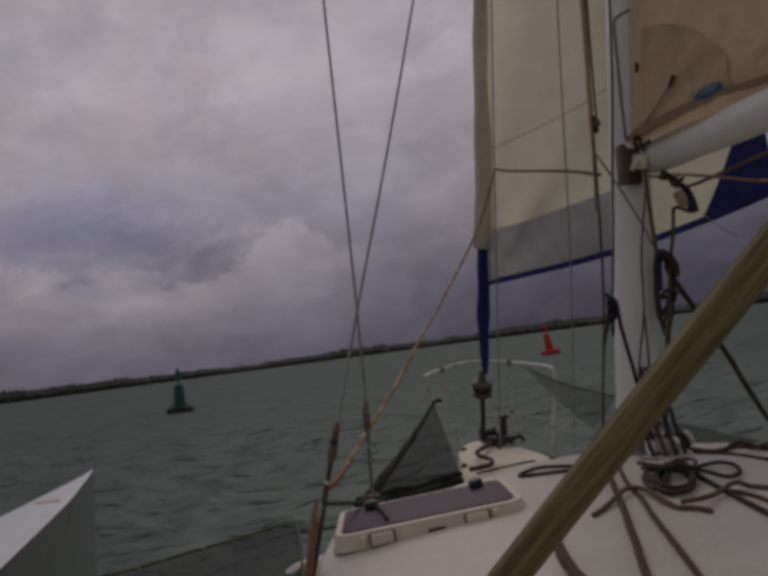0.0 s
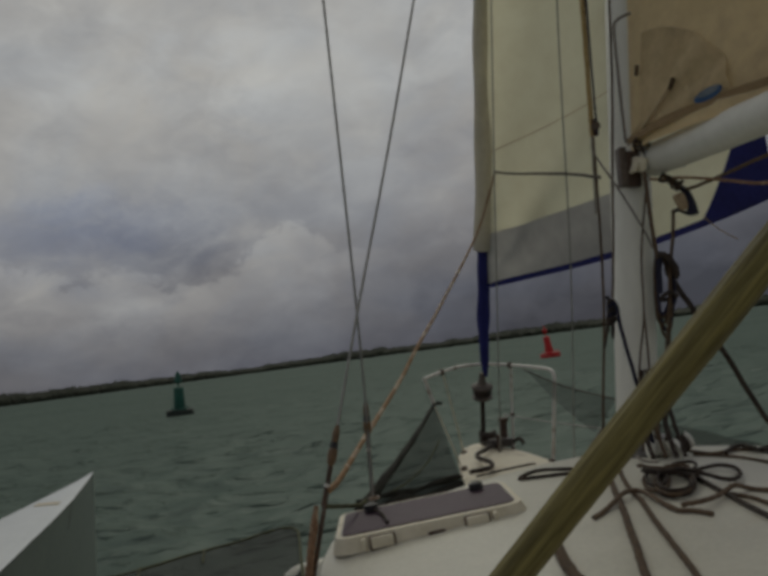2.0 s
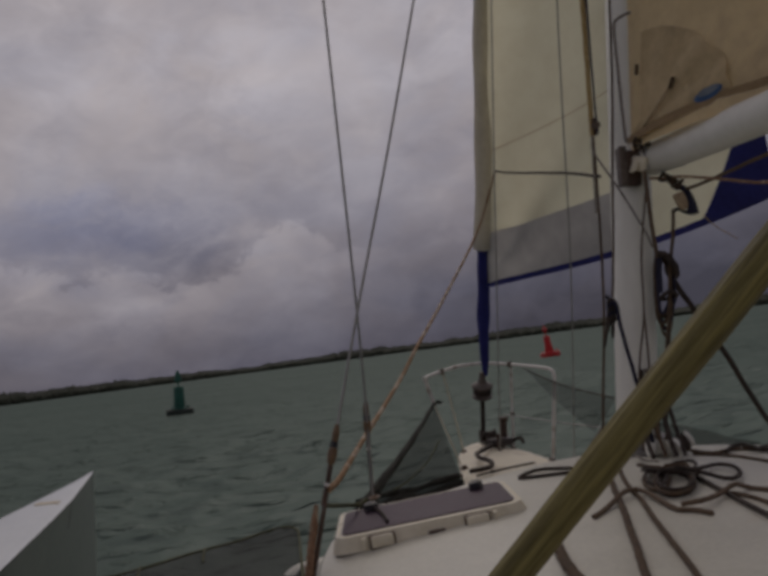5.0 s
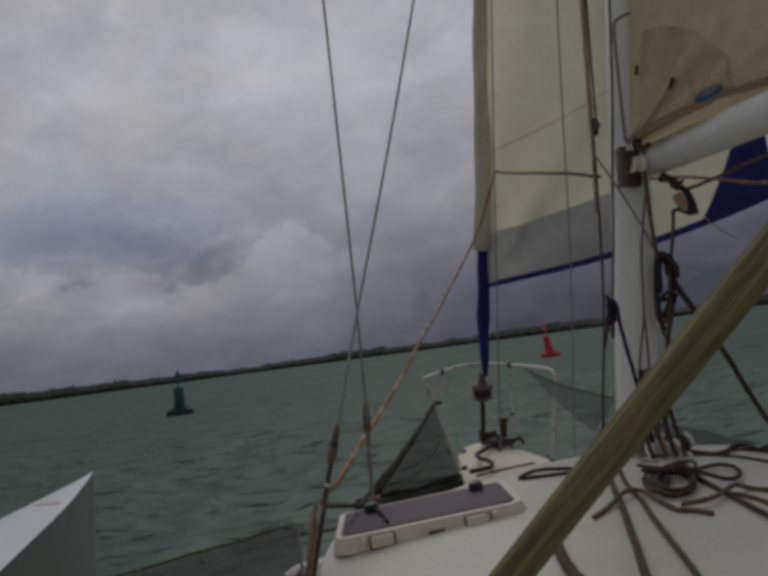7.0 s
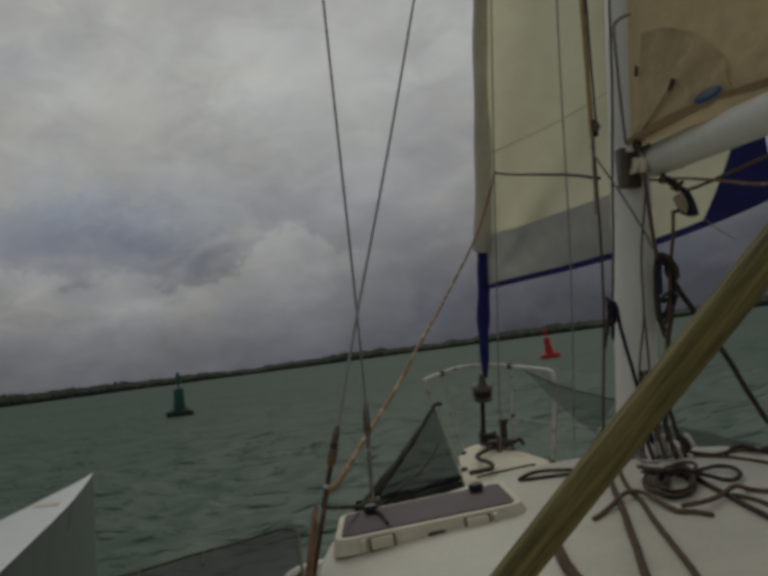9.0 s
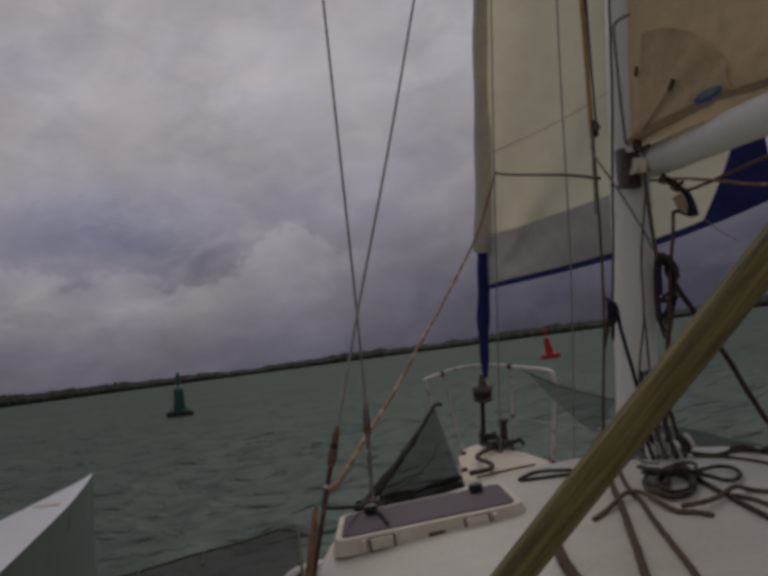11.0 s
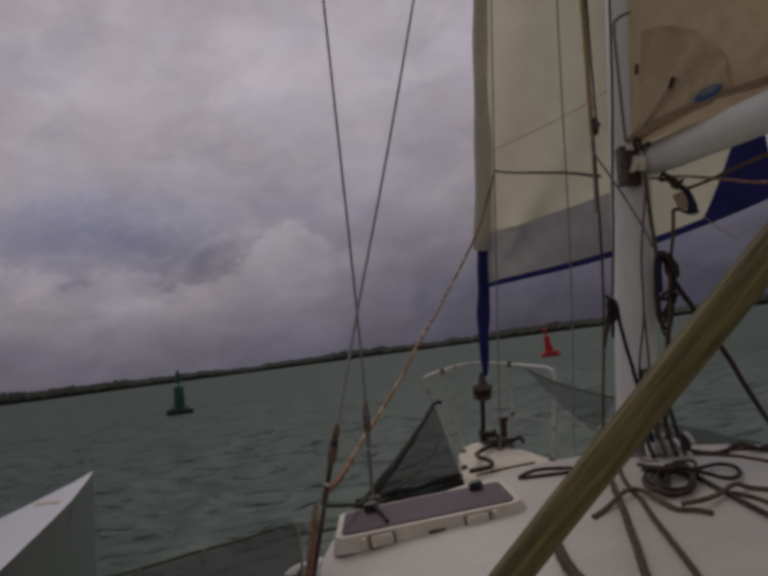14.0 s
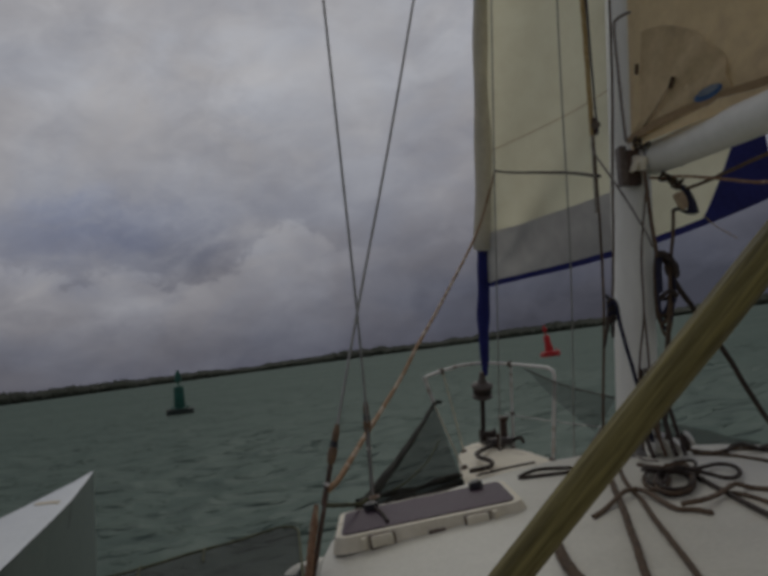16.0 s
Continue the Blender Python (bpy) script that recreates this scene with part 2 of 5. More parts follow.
net_mesh = surface("dark_netting", (0.022, 0.025, 0.024), (0.042, 0.046, 0.044), 0.9, scale=9, grain=120, bump=0.2, sheer=0.40)
net_tramp = surface("trampoline_netting", (0.013, 0.016, 0.014), (0.028, 0.031, 0.027), 0.9, scale=4, grain=110, bump=0.3, stain=(0.085, 0.08, 0.07), stain_at=(0.60, 0.80), sheer=0.27)
net_skirt = surface("doubled_netting", (0.016, 0.019, 0.020), (0.034, 0.037, 0.038), 0.9, scale=9, grain=120, bump=0.3, sheer=0.12)
net_rope = surface("net_edge_rope", (0.010, 0.010, 0.008), (0.032, 0.030, 0.022), 0.95, scale=30, grain=150, bump=0.8, gloss=0.2)
net_thin = surface("thin_netting", (0.014, 0.016, 0.014), (0.026, 0.029, 0.026), 0.9, scale=9, grain=120, bump=0.2, sheer=0.58)


def rope_mat(name, dark, light):
    """Laid rope: dark and light turns along the line, and a hairy relief."""
    return surface(name, dark, light, 0.85, scale=45, grain=240, bump=0.8, depth=0.004)


rope_brown = rope_mat("brown_rope", (0.044, 0.027, 0.015), (0.135, 0.087, 0.048))
rope_dark = rope_mat("dark_rope", (0.017, 0.012, 0.009), (0.066, 0.046, 0.034))
rope_navy = rope_mat("navy_rope", (0.006, 0.006, 0.018), (0.020, 0.020, 0.048))
rope_orange = surface("orange_flecked_rope", (0.24, 0.12, 0.050), (0.42, 0.275, 0.150), 0.85, scale=36, grain=240, bump=0.8, stain=(0.60, 0.50, 0.38), stain_at=(0.50, 0.60))
rope_grey = rope_mat("grey_rope", (0.15, 0.13, 0.11), (0.29, 0.26, 0.22))
rope_tan = surface("tan_flecked_rope", (0.17, 0.085, 0.042), (0.36, 0.22, 0.13), 0.85, scale=36, grain=240, bump=0.8, stain=(0.50, 0.38, 0.25), stain_at=(0.52, 0.62))
rope_olive = rope_mat("olive_cord", (0.045, 0.050, 0.018), (0.11, 0.11, 0.045))
rope_light = rope_mat("pale_tan_cord", (0.30, 0.22, 0.12), (0.48, 0.38, 0.24))
rope_warm = rope_mat("light_brown_rope", (0.085, 0.055, 0.032), (0.19, 0.13, 0.080))
rope_yellow = rope_mat("yellow_brown_rope", (0.34, 0.23, 0.085), (0.54, 0.39, 0.17))


# ------------------------------------------------------------------ mesh helpers
def spline(pts, steps=8, closed=False):
    """A smooth line through some points."""
    p = [Vector(q) for q in pts]
    if len(p) == 2 and not closed:
        return [p[0].lerp(p[1], k / steps) for k in range(steps + 1)]
    out, m = [], len(p)
    for i in range(m if closed else m - 1):
        a, b = p[i], p[(i + 1) % m]
        z = p[(i - 1) % m] if closed or i else a + (a - b)
        c = p[(i + 2) % m] if closed or i < m - 2 else b + (b - a)
        for k in range(steps):
            t = k / steps
            out.append(0.5 * (2 * a + (b - z) * t + (2 * z - 5 * a + 4 * b - c) * t * t + (3 * a - z - 3 * b + c) * t ** 3))
    if not closed:
        out.append(p[-1])
    return out


def sweep(bm, pts, r, seg=8, closed=False, lay=0.0, squash=1.0):
    """A round bar along a line; r is one radius or one for each point; lay gives the ridges of a laid rope."""
    rings, m, side = [], len(pts), None
    for i, p in enumerate(pts):
        a = pts[(i - 1) % m] if closed or i else pts[0]
        b = pts[(i + 1) % m] if closed or i < m - 1 else pts[-1]
        d = (b - a).normalized() if (b - a).length > 1e-9 else Vector((0, 0, 1))
        if side is None:
            side = d.orthogonal().normalized()
        side = (side - d * side.dot(d)).normalized()
        up = d.cross(side)
        rr = r[i] if isinstance(r, (list, tuple)) else r
        ring = []
        for k in range(seg):
            w = 2 * math.pi * k / seg
            q = rr * (1 + lay * math.cos(3 * w + i * 1.3))
            ring.append(bm.verts.new(p + side * (math.cos(w) * q) + up * (math.sin(w) * q * squash)))
        rings.append(ring)
    for i in range(m if closed else m - 1):
        A, B = rings[i], rings[(i + 1) % m]
        for k in range(seg):
            bm.faces.new((A[k], A[(k + 1) % seg], B[(k + 1) % seg], B[k]))
    if not closed:
        bm.faces.new(rings[0][::-1])
        bm.faces.new(rings[-1])
    return bm


def lathe(bm, profile, seg=20, m=None):
    """A turned body about z from (radius, height) pairs."""
    rings = []
    for r, z in profile:
        rings.append([bm.verts.new((m or Matrix()) @ Vector((math.cos(2 * math.pi * k / seg) * r, math.sin(2 * math.pi * k / seg) * r, z))) for k in range(seg)])
    for A, B in zip(rings, rings[1:]):
        for k in range(seg):
            bm.faces.new((A[k], A[(k + 1) % seg], B[(k + 1) % seg], B[k]))
    bm.faces.new(rings[0][::-1])
    bm.faces.new(rings[-1])
    return bm


def block(bm, size, m=None, bevel=0.0):
    """A bevelled box."""
    made = bmesh.ops.create_cube(bm, size=1.0, matrix=(m or Matrix()) @ Matrix.Diagonal((*size, 1)))
    if bevel:
        edges = list({e for v in made["verts"] for e in v.link_edges})
        bmesh.ops.bevel(bm, geom=edges, offset=bevel, segments=2, affect="EDGES", profile=0.6)
    return bm


def grid(bm, nu, nv, fn):
    """A sheet of nu by nv cells; fn gives the place for u and v in 0..1."""
    vs = [[bm.verts.new(fn(i / nu, j / nv)) for j in range(nv + 1)] for i in range(nu + 1)]
    for i in range(nu):
        for j in range(nv):
            bm.faces.new((vs[i][j], vs[i + 1][j], vs[i + 1][j + 1], vs[i][j + 1]))
    bm.normal_update()
    return bm


def thicken(bm, t):
    bmesh.ops.solidify(bm, geom=bm.faces[:], thickness=t)
    return bm


def to_mesh(name, bm, material, smooth=True):
    bmesh.ops.recalc_face_normals(bm, faces=bm.faces)
    me = bpy.data.meshes.new(name)
    bm.to_mesh(me)
    bm.free()
    me.materials.append(material)
    for p in me.polygons:
        p.use_smooth = smooth
    if smooth:
        me.set_sharp_from_angle(angle=radians(38))
    return me


def thing(name, label, category, base=(0, 0, 0), group="", kind="", place=BOAT):
    """An Empty at the thing's base, which carries its parts."""
    ob = tagged(new(name), label, category, group, kind)
    ob.empty_display_size = 0.1
    ob.matrix_world = place @ Matrix.Translation(base)
    ob["base"] = base
    return ob


def part(name, bm, material, parent, label="", smooth=True):
    """One mesh under a thing, or under a part of it, given in the layout's own coordinates."""
    ob = new(name, to_mesh(name, bm, material, smooth))
    ob.parent = parent
    if "base" in parent:
        ob.matrix_basis = Matrix.Translation([-a for a in parent["base"]])
    return tagged(ob, label)


def single(name, bm, material, label, category, group="", kind="", place=BOAT, smooth=True):
    ob = new(name, to_mesh(name, bm, material, smooth))
    ob.matrix_world = place
    return tagged(ob, label, category, group, kind)


def bar(pts, r, steps=8, seg=8, lay=0.0, closed=False):
    return sweep(bmesh.new(), spline(pts, steps, closed), r, seg, closed, lay)


def roof(x, y, up=0.0):
    """A place on the crowned cabin roof."""
    return Vector((x, y, 1.41 - 0.115 * x * x + up))


# ------------------------------------------------------------------ water
def water_mesh():
    rng = np.random.RandomState(4)
    fan = np.concatenate([np.linspace(-180, -44, 24)[:-1], np.linspace(-44, 44, 520), np.linspace(44, 180, 24)[1:]])
    radii, r = [], 2.2
    while r < 4200:
        radii.append(r)
        r += max(0.05, r * r / 1300) if r < 70 else r * 0.09
    radii = np.array(radii)
    A, R = np.meshgrid(np.radians(fan), radii)
    X, Y = EYE[0] + np.sin(A) * R, np.cos(A) * R
    Z = np.zeros_like(X)
    step = np.gradient(radii)[:, None]
    for k in range(64):
        wl = 0.36 * (11.0 ** (k / 63.0))
        turn = radians(205) + rng.normal(0, 0.75)
        amp = 0.0068 * wl ** 0.75 * (0.6 + 0.8 * rng.rand())
        fade = np.clip((wl / (2.2 * step)) - 0.6, 0, 1)
        ph = (X * math.sin(turn) + Y * math.cos(turn)) * 2 * math.pi / wl + rng.rand() * 6.28
        Z += amp * fade * (1.6 * np.exp(np.sin(ph) - 1) - 0.75)
    # the wave thrown off the bow runs out beside the hull
    crest = 8.5 + 0.16 * (X + 1.5)
    out_from = np.clip((-0.9 - X) / 0.6, 0, 1) * np.clip((X + 4.6) / 1.2, 0, 1)
    Z += 0.07 * out_from * np.exp(-((Y - crest) / 0.42) ** 2) - 0.04 * out_from * np.exp(-((Y - crest + 0.8) / 0.5) ** 2)
    # the sheet closes under the boat
    X, Y, Z = (np.vstack([np.full((1, q.shape[1]), c), q]) for q, c in ((X, EYE[0]), (Y, 0.0), (Z, -0.05)))
    rows, cols = X.shape
    me = bpy.data.meshes.new("water")
    idx = np.arange(rows * cols).reshape(rows, cols)
    q = np.stack([idx[:-1, :-1], idx[:-1, 1:], idx[1:, 1:], idx[1:, :-1]], -1).reshape(-1, 4)[:, ::-1]
    me.from_pydata(np.stack([X, Y, Z], -1).reshape(-1, 3).tolist(), [], q.tolist())
    for p in me.polygons:
        p.use_smooth = True
    return me


def water_material():
    m = bpy.data.materials.new("choppy_green_water")
    n, l = nodes_of(m)
    vec = mapped(n, l, 1.0, (1.0, 2.2, 1.0))
    silt = ramp(n, l, noise_node(n, l, mapped(n, l, 0.05), 1, 3), [(0.3, (0.094, 0.128, 0.106)), (0.7, (0.118, 0.156, 0.129))])
    body, gloss, mix = n.new("ShaderNodeBsdfDiffuse"), n.new("ShaderNodeBsdfGlossy"), n.new("ShaderNodeMixShader")
    l.new(silt, body.inputs["Color"])
    gloss.inputs["Roughness"].default_value = 0.38
    gloss.inputs["Color"].default_value = (0.92, 1.0, 0.97, 1)
    fres, cap = n.new("ShaderNodeFresnel"), n.new("ShaderNodeMapRange")
    fres.inputs["IOR"].default_value = 1.333
    cap.inputs["To Min"].default_value, cap.inputs["To Max"].default_value = 0.0, 0.042

    def wavelets(scale):
        """Separate short-crested wavelets on a calmer ground."""
        r = n.new("ShaderNodeMapRange")
        r.interpolation_type = "SMOOTHSTEP"
        r.inputs["From Min"].default_value, r.inputs["From Max"].default_value = 0.57, 0.75
        l.new(noise_node(n, l, vec, scale, 3, 0.5, 0.5), r.inputs["Value"])
        return r.outputs["Result"]

    last = None
    for h, dist in ((noise_node(n, l, vec, 0.25, 3, 0.6, 0.4), 0.5), (wavelets(0.75), 0.20), (wavelets(1.7), 0.078), (wavelets(3.2), 0.022), (noise_node(n, l, vec, 6.0, 4, 0.6, 0.4), 0.016)):
        bp = n.new("ShaderNodeBump")
        bp.inputs["Strength"].default_value, bp.inputs["Distance"].default_value = 1.0, dist
        l.new(h, bp.inputs["Height"])
        if last:
            l.new(last, bp.inputs["Normal"])
        last = bp.outputs["Normal"]
    for node in (body, gloss, fres):
        l.new(last, node.inputs["Normal"])
    l.new(fres.outputs[0], cap.inputs["Value"])
    l.new(cap.outputs["Result"], mix.inputs["Fac"])
    l.new(body.outputs[0], mix.inputs[1])
    l.new(gloss.outputs[0], mix.inputs[2])
    out = n.new("ShaderNodeOutputMaterial")
    l.new(mix.outputs[0], out.inputs["Surface"])
    return m


water_data = water_mesh()
water_data.materials.append(water_material())
water = tagged(new("water", water_data), "choppy grey-green sea with short wind waves", "sea", kind="structure")

# ------------------------------------------------------------------ far shore
earth = surface("dark_shore", (0.055, 0.055, 0.040), (0.095, 0.092, 0.066), 0.95, scale=0.02, grain=0.3, bump=0.3, depth=0.5)
leaves = surface("far_foliage", (0.062, 0.068, 0.046), (0.084, 0.090, 0.062), 0.95, scale=0.03, grain=0.25, bump=0.5, depth=0.6)


def shore_line(a):
    """Distance and the wood's height at a bearing, in degrees."""
    far = 900 - 4.0 * a
    rise_left = max(0.0, min(1.0, (-a - 13) / 13))
    high = 9.5 + 8.0 * rise_left * rise_left * (3 - 2 * rise_left) + 1.5 * math.sin(a * 0.42 + 1.0) + 2.0 * noise.noise(Vector((a * 0.35, 3.1, 0))) + 2.0 * noise.noise(Vector((a * 1.3, 7.7, 0)))
    return far, max(4.0, high)


def bearing(a, r, z):
    return Vector((EYE[0] + math.sin(radians(a)) * r, math.cos(radians(a)) * r, z))


bm = bmesh.new()
grid(bm, 160, 4, lambda u, v: bearing(-60 + 120 * u, shore_line(-60 + 120 * u)[0] + 160 * v, -0.6 + (1.8 if 0 < v < 1 else 0) + 1.2 * noise.noise(Vector((u * 90, v * 3, 0)))))
single("shore", bm, earth, "low dark bank along the far shore", "shore", kind="structure", place=Matrix())

bm = bmesh.new()
rng = random.Random(8)
ico = bmesh.new()
bmesh.ops.create_icosphere(ico, subdivisions=1, radius=1.0)
ball, tris = [v.co.copy() for v in ico.verts], [[v.index for v in f.verts] for f in ico.faces]
ico.free()
vs, fs = [], []
for k in range(12000):
    a = rng.uniform(-60, 60)
    far, high = shore_line(a)
    back = rng.random()
    h = high * (0.55 + 0.40 * back + rng.uniform(-0.08, 0.06))
    w = rng.uniform(1.6, 3.0) + 3.0 * rng.random() ** 3
    c = bearing(a, far + 6 + 60 * back, 0.6)
    i0 = len(vs)
    for p in ball:
        j = 1 + 0.25 * rng.uniform(-1, 1)
        vs.append((c.x + p.x * w * j, c.y + p.y * w * j, c.z + h * 0.5 + p.z * h * 0.52 * j))
    fs += [[i0 + q for q in t] for t in tris]
me = bpy.data.meshes.new("far_woods")
me.from_pydata(vs, [], fs)
me.materials.append(leaves)
tagged(new("far_woods", me), "dark green woods along the distant shore", "woods", kind="stuff")


# ------------------------------------------------------------------ buoys
def buoy(name, label, paint, x, y, lean, turn, slim, cone):
    ob = thing(name, label, "buoy", (0, 0, 0), group="channel buoys", place=pose(x, y, -0.12, lean, lean * 0.6, turn))
    part("float_ring", lathe(bmesh.new(), [(0.62, 0.0), (0.70, 0.03), (0.72, 0.10), (0.72, 0.38), (0.69, 0.43), (0.2, 0.45)], 28), weed if cone else paint, ob)
    part("tower", lathe(bmesh.new(), [(0.33, 0.45), (0.315, 0.60), (0.30 * slim, 1.0), (0.285 * slim, 1.56), (0.24 * slim, 1.63), (0.08, 1.65)], 24), paint, ob)
    part("collar", lathe(bmesh.new(), [(0.42, 0.445), (0.42, 0.49), (0.33, 0.53)], 24), paint, ob)
    part("top_post", lathe(bmesh.new(), [(0.045, 1.62), (0.045, 2.02)], 10), paint, ob)
    part("topmark", lathe(bmesh.new(), [(0.17, 1.88), (0.20, 1.92), (0.17, 2.2), (0.08, 2.42), (0.02, 2.52)] if cone else [(0.17, 1.96), (0.18, 2.0), (0.16, 2.2), (0.12, 2.22), (0.05, 2.23), (0.045, 2.46)], 20), paint, ob)
    for k in range(4):
        w = math.pi / 2 * k + 0.4
        bm = bmesh.new()
        sweep(bm, [Vector((math.cos(w) * 0.56, math.sin(w) * 0.56, 0.42)), Vector((math.cos(w) * 0.55, math.sin(w) * 0.55, 0.56)),
                   Vector((math.cos(w + 0.3) * 0.55, math.sin(w + 0.3) * 0.55, 0.56)), Vector((math.cos(w + 0.3) * 0.56, math.sin(w + 0.3) * 0.56, 0.42))], 0.022, 6)
        part("lifting_eye", bm, paint, ob)
    return ob


buoy("green_buoy", "green conical channel buoy with dark weedy float, afloat", buoy_green, -9.53, 40.8, 3, 20, 0.95, True)
buoy("red_buoy", "red channel buoy with round float and topmark, afloat", buoy_red, 14.65, 53.1, -4, 60, 0.8, False)


# ------------------------------------------------------------------ hulls, roof and foredeck
def hull_loft(bm, stations):
    """Stations of (y, middle x, half width at deck, deck height); closed below the water."""
    rings = []
    for y, cx, w, z in stations:
        prof = [(-1.0, 0.0), (-0.97, -0.06), (-0.86, -0.45), (-0.62, -0.85), (-0.25, -1.25), (0.25, -1.25), (0.62, -0.85), (0.86, -0.45), (0.97, -0.06), (1.0, 0.0)]
        rings.append([bm.verts.new((cx + w * a, y, z + b * z / 1.15)) for a, b in prof])
    for A, B in zip(rings, rings[1:]):
        for k in range(len(A) - 1):
            bm.faces.new((A[k], A[k + 1], B[k + 1], B[k]))
    bm.faces.new(rings[0])
    bm.faces.new(rings[-1][::-1])
    return rings


boat = thing("sailing_boat", "white multihull sailing boat with crowned cabin roof and outrigger", "boat", (0, 1.5, 0))
bm = bmesh.new()
main_st = [(5.17, 0.0, 0.02, 1.095), (5.14, 0, 0.075, 1.093), (5.06, 0, 0.125, 1.09), (4.9, 0, 0.175, 1.086), (4.7, 0, 0.225, 1.082), (4.45, 0, 0.265, 1.075), (4.2, 0, 0.298, 1.07), (3.9, 0, 0.33, 1.065), (3.3, 0, 0.39, 1.06),
           (2.5, 0, 0.52, 1.07), (1.0, 0, 0.60, 1.05), (-1.5, 0, 0.60, 1.0), (-3.2, 0, 0.45, 1.0)]
hull_loft(bm, main_st)
part("hull", bm, gelcoat, boat)

bm = bmesh.new()
def deck_at(u, v):
    k = u * (len(main_st) - 1)
    i = min(int(k), len(main_st) - 2)
    a, b = Vector(main_st[i]), Vector(main_st[i + 1])
    y, cx, w, z = a.lerp(b, k - i)
    s = 2 * v - 1
    return Vector((s * w * 0.985, y, z + 0.035 * (1 - s * s) * min(1, w / 0.2) + 0.004))
grid(bm, 36, 10, deck_at)
part("foredeck", bm, deck_cream, boat, "cream painted foredeck")

# cabin roof: crowned, with rounded side edges and a sloping front
bm = bmesh.new()
def roof_at(u, v):
    s = 2 * u - 1
    y = -0.9 + (3.23 - 0.38 * s * s) * v
    x = (1.05 - 0.05 * max(0.0, (y - 1.6) / 0.45) ** 2) * s
    z = 1.41 - 0.115 * x * x
    e = max(0.0, abs(s) - 0.955) / 0.045
    z -= 0.05 * e * e
    f = max(0.0, v - 0.985) / 0.015
    return Vector((x, y, z - 0.03 * f * f))
grid(bm, 60, 80, roof_at)
part("cabin_roof", bm, gelcoat, boat)
bm = bmesh.new()
def front_at(u, v):
    top = roof_at(u, 1.0)
    return Vector((top.x * (1 - 0.30 * v), top.y + 0.28 * v, top.z + (1.03 - top.z) * v))
grid(bm, 40, 8, front_at)
part("cabin_front", bm, gelcoat, boat)
for s in (-1, 1):
    bm = bmesh.new()
    grid(bm, 40, 8, lambda u, v: Vector((s * (abs(roof_at(0, u).x) - 0.18 * v), roof_at(0, u).y, roof_at(0, u).z + (0.75 - roof_at(0, u).z) * v)))
    part("cabin_side", bm, gelcoat, boat)

bm = bmesh.new()
grid(bm, 40, 6, lambda u, v: Vector((roof_at(u, 0.0).x * (1 - 0.17 * v), roof_at(u, 0.0).y - 0.03 * v, roof_at(u, 0.0).z + (0.75 - roof_at(u, 0.0).z) * v)))
part("cabin_back", bm, gelcoat, boat)
beam = spline([Vector(p) for p in ((-0.35, 3.04, 0.94), (-1.06, 3.04, 0.900), (-1.20, 3.035, 0.845), (-1.48, 3.03, 0.790), (-1.85, 3.00, 0.77), (-2.28, 2.96, 0.79))], 8)
part("crossbeam", sweep(bmesh.new(), beam, 0.070, 16), gelcoat, boat, "white beam dipping under the trampoline to the outrigger")

# the outrigger hull on the port side
bm = bmesh.new()
float_st = [(5.06, -2.592, 0.004, 1.12), (5.0, -2.586, 0.010, 1.12), (4.6, -2.535, 0.048, 1.12), (4.0, -2.462, 0.105, 1.12), (3.5, -2.41, 0.145, 1.12),
            (2.64, -2.33, 0.212, 1.12), (1.0, -2.22, 0.28, 1.12), (-2.0, -2.22, 0.26, 1.05)]
hull_loft(bm, float_st)
outrigger = part("outrigger_hull", bm, float_side, boat, "pointed outrigger hull's sides, their shade put into a dull grey-green colour")
bm = bmesh.new()
def float_deck(u, v):
    k = u * (len(float_st) - 1)
    i = min(int(k), len(float_st) - 2)
    y, cx, w, z = Vector(float_st[i]).lerp(Vector(float_st[i + 1]), k - i)
    s = 2 * v - 1
    return Vector((cx + s * w * 0.985, y, z + 0.003 + 0.012 * (1 - s * s)))
grid(bm, 28, 6, float_deck)
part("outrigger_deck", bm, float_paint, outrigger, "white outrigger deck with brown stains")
bm = bmesh.new()
grid(bm, 4, 6, lambda u, v: float_deck((3.15 + 0.14 * u + 0.02 * math.sin(5 * v)) / (len(float_st) - 1), 0.30 + 0.50 * v) + Vector((0, 0, 0.004)))
part("deck_patch", thicken(bm, 0.003), deck_cream, outrigger, "yellowed repair patch on the outrigger deck")


# ------------------------------------------------------------------ hatch
HATCH = Matrix.Translation((-0.752, 1.866, 1.358)) @ Matrix.Rotation(radians(-3), 4, "Z") @ Matrix.Rotation(radians(-7.4), 4, "Y")


def rounded(w, d, r, steps=5):
    out = []
    for cx, cy, a0 in ((w - r, d - r, 0), (-w + r, d - r, 90), (-w + r, -d + r, 180), (w - r, -d + r, 270)):
        for k in range(steps + 1):
            a = radians(a0 + 90 * k / steps)
            out.append((cx + r * math.cos(a), cy + r * math.sin(a)))
    return out


def ring_solid(bm, outer, inner, z0, z1, m, slope=0.0):
    """A frame between two outlines, its outer side leaning in by slope."""
    A = [bm.verts.new(m @ Vector((x, y, z0))) for x, y in outer]
    B = [bm.verts.new(m @ Vector((x * (1 - slope), y * (1 - slope), z1))) for x, y in outer]
    D = [bm.verts.new(m @ Vector((x, y, z1))) for x, y in inner]
    E = [bm.verts.new(m @ Vector((x, y, z0))) for x, y in inner]
    k = len(A)
    for i in range(k):
        j = (i + 1) % k
        for P, Q in ((A, B), (B, D), (D, E), (E, A)):
            bm.faces.new((P[i], P[j], Q[j], Q[i]))
    return bm


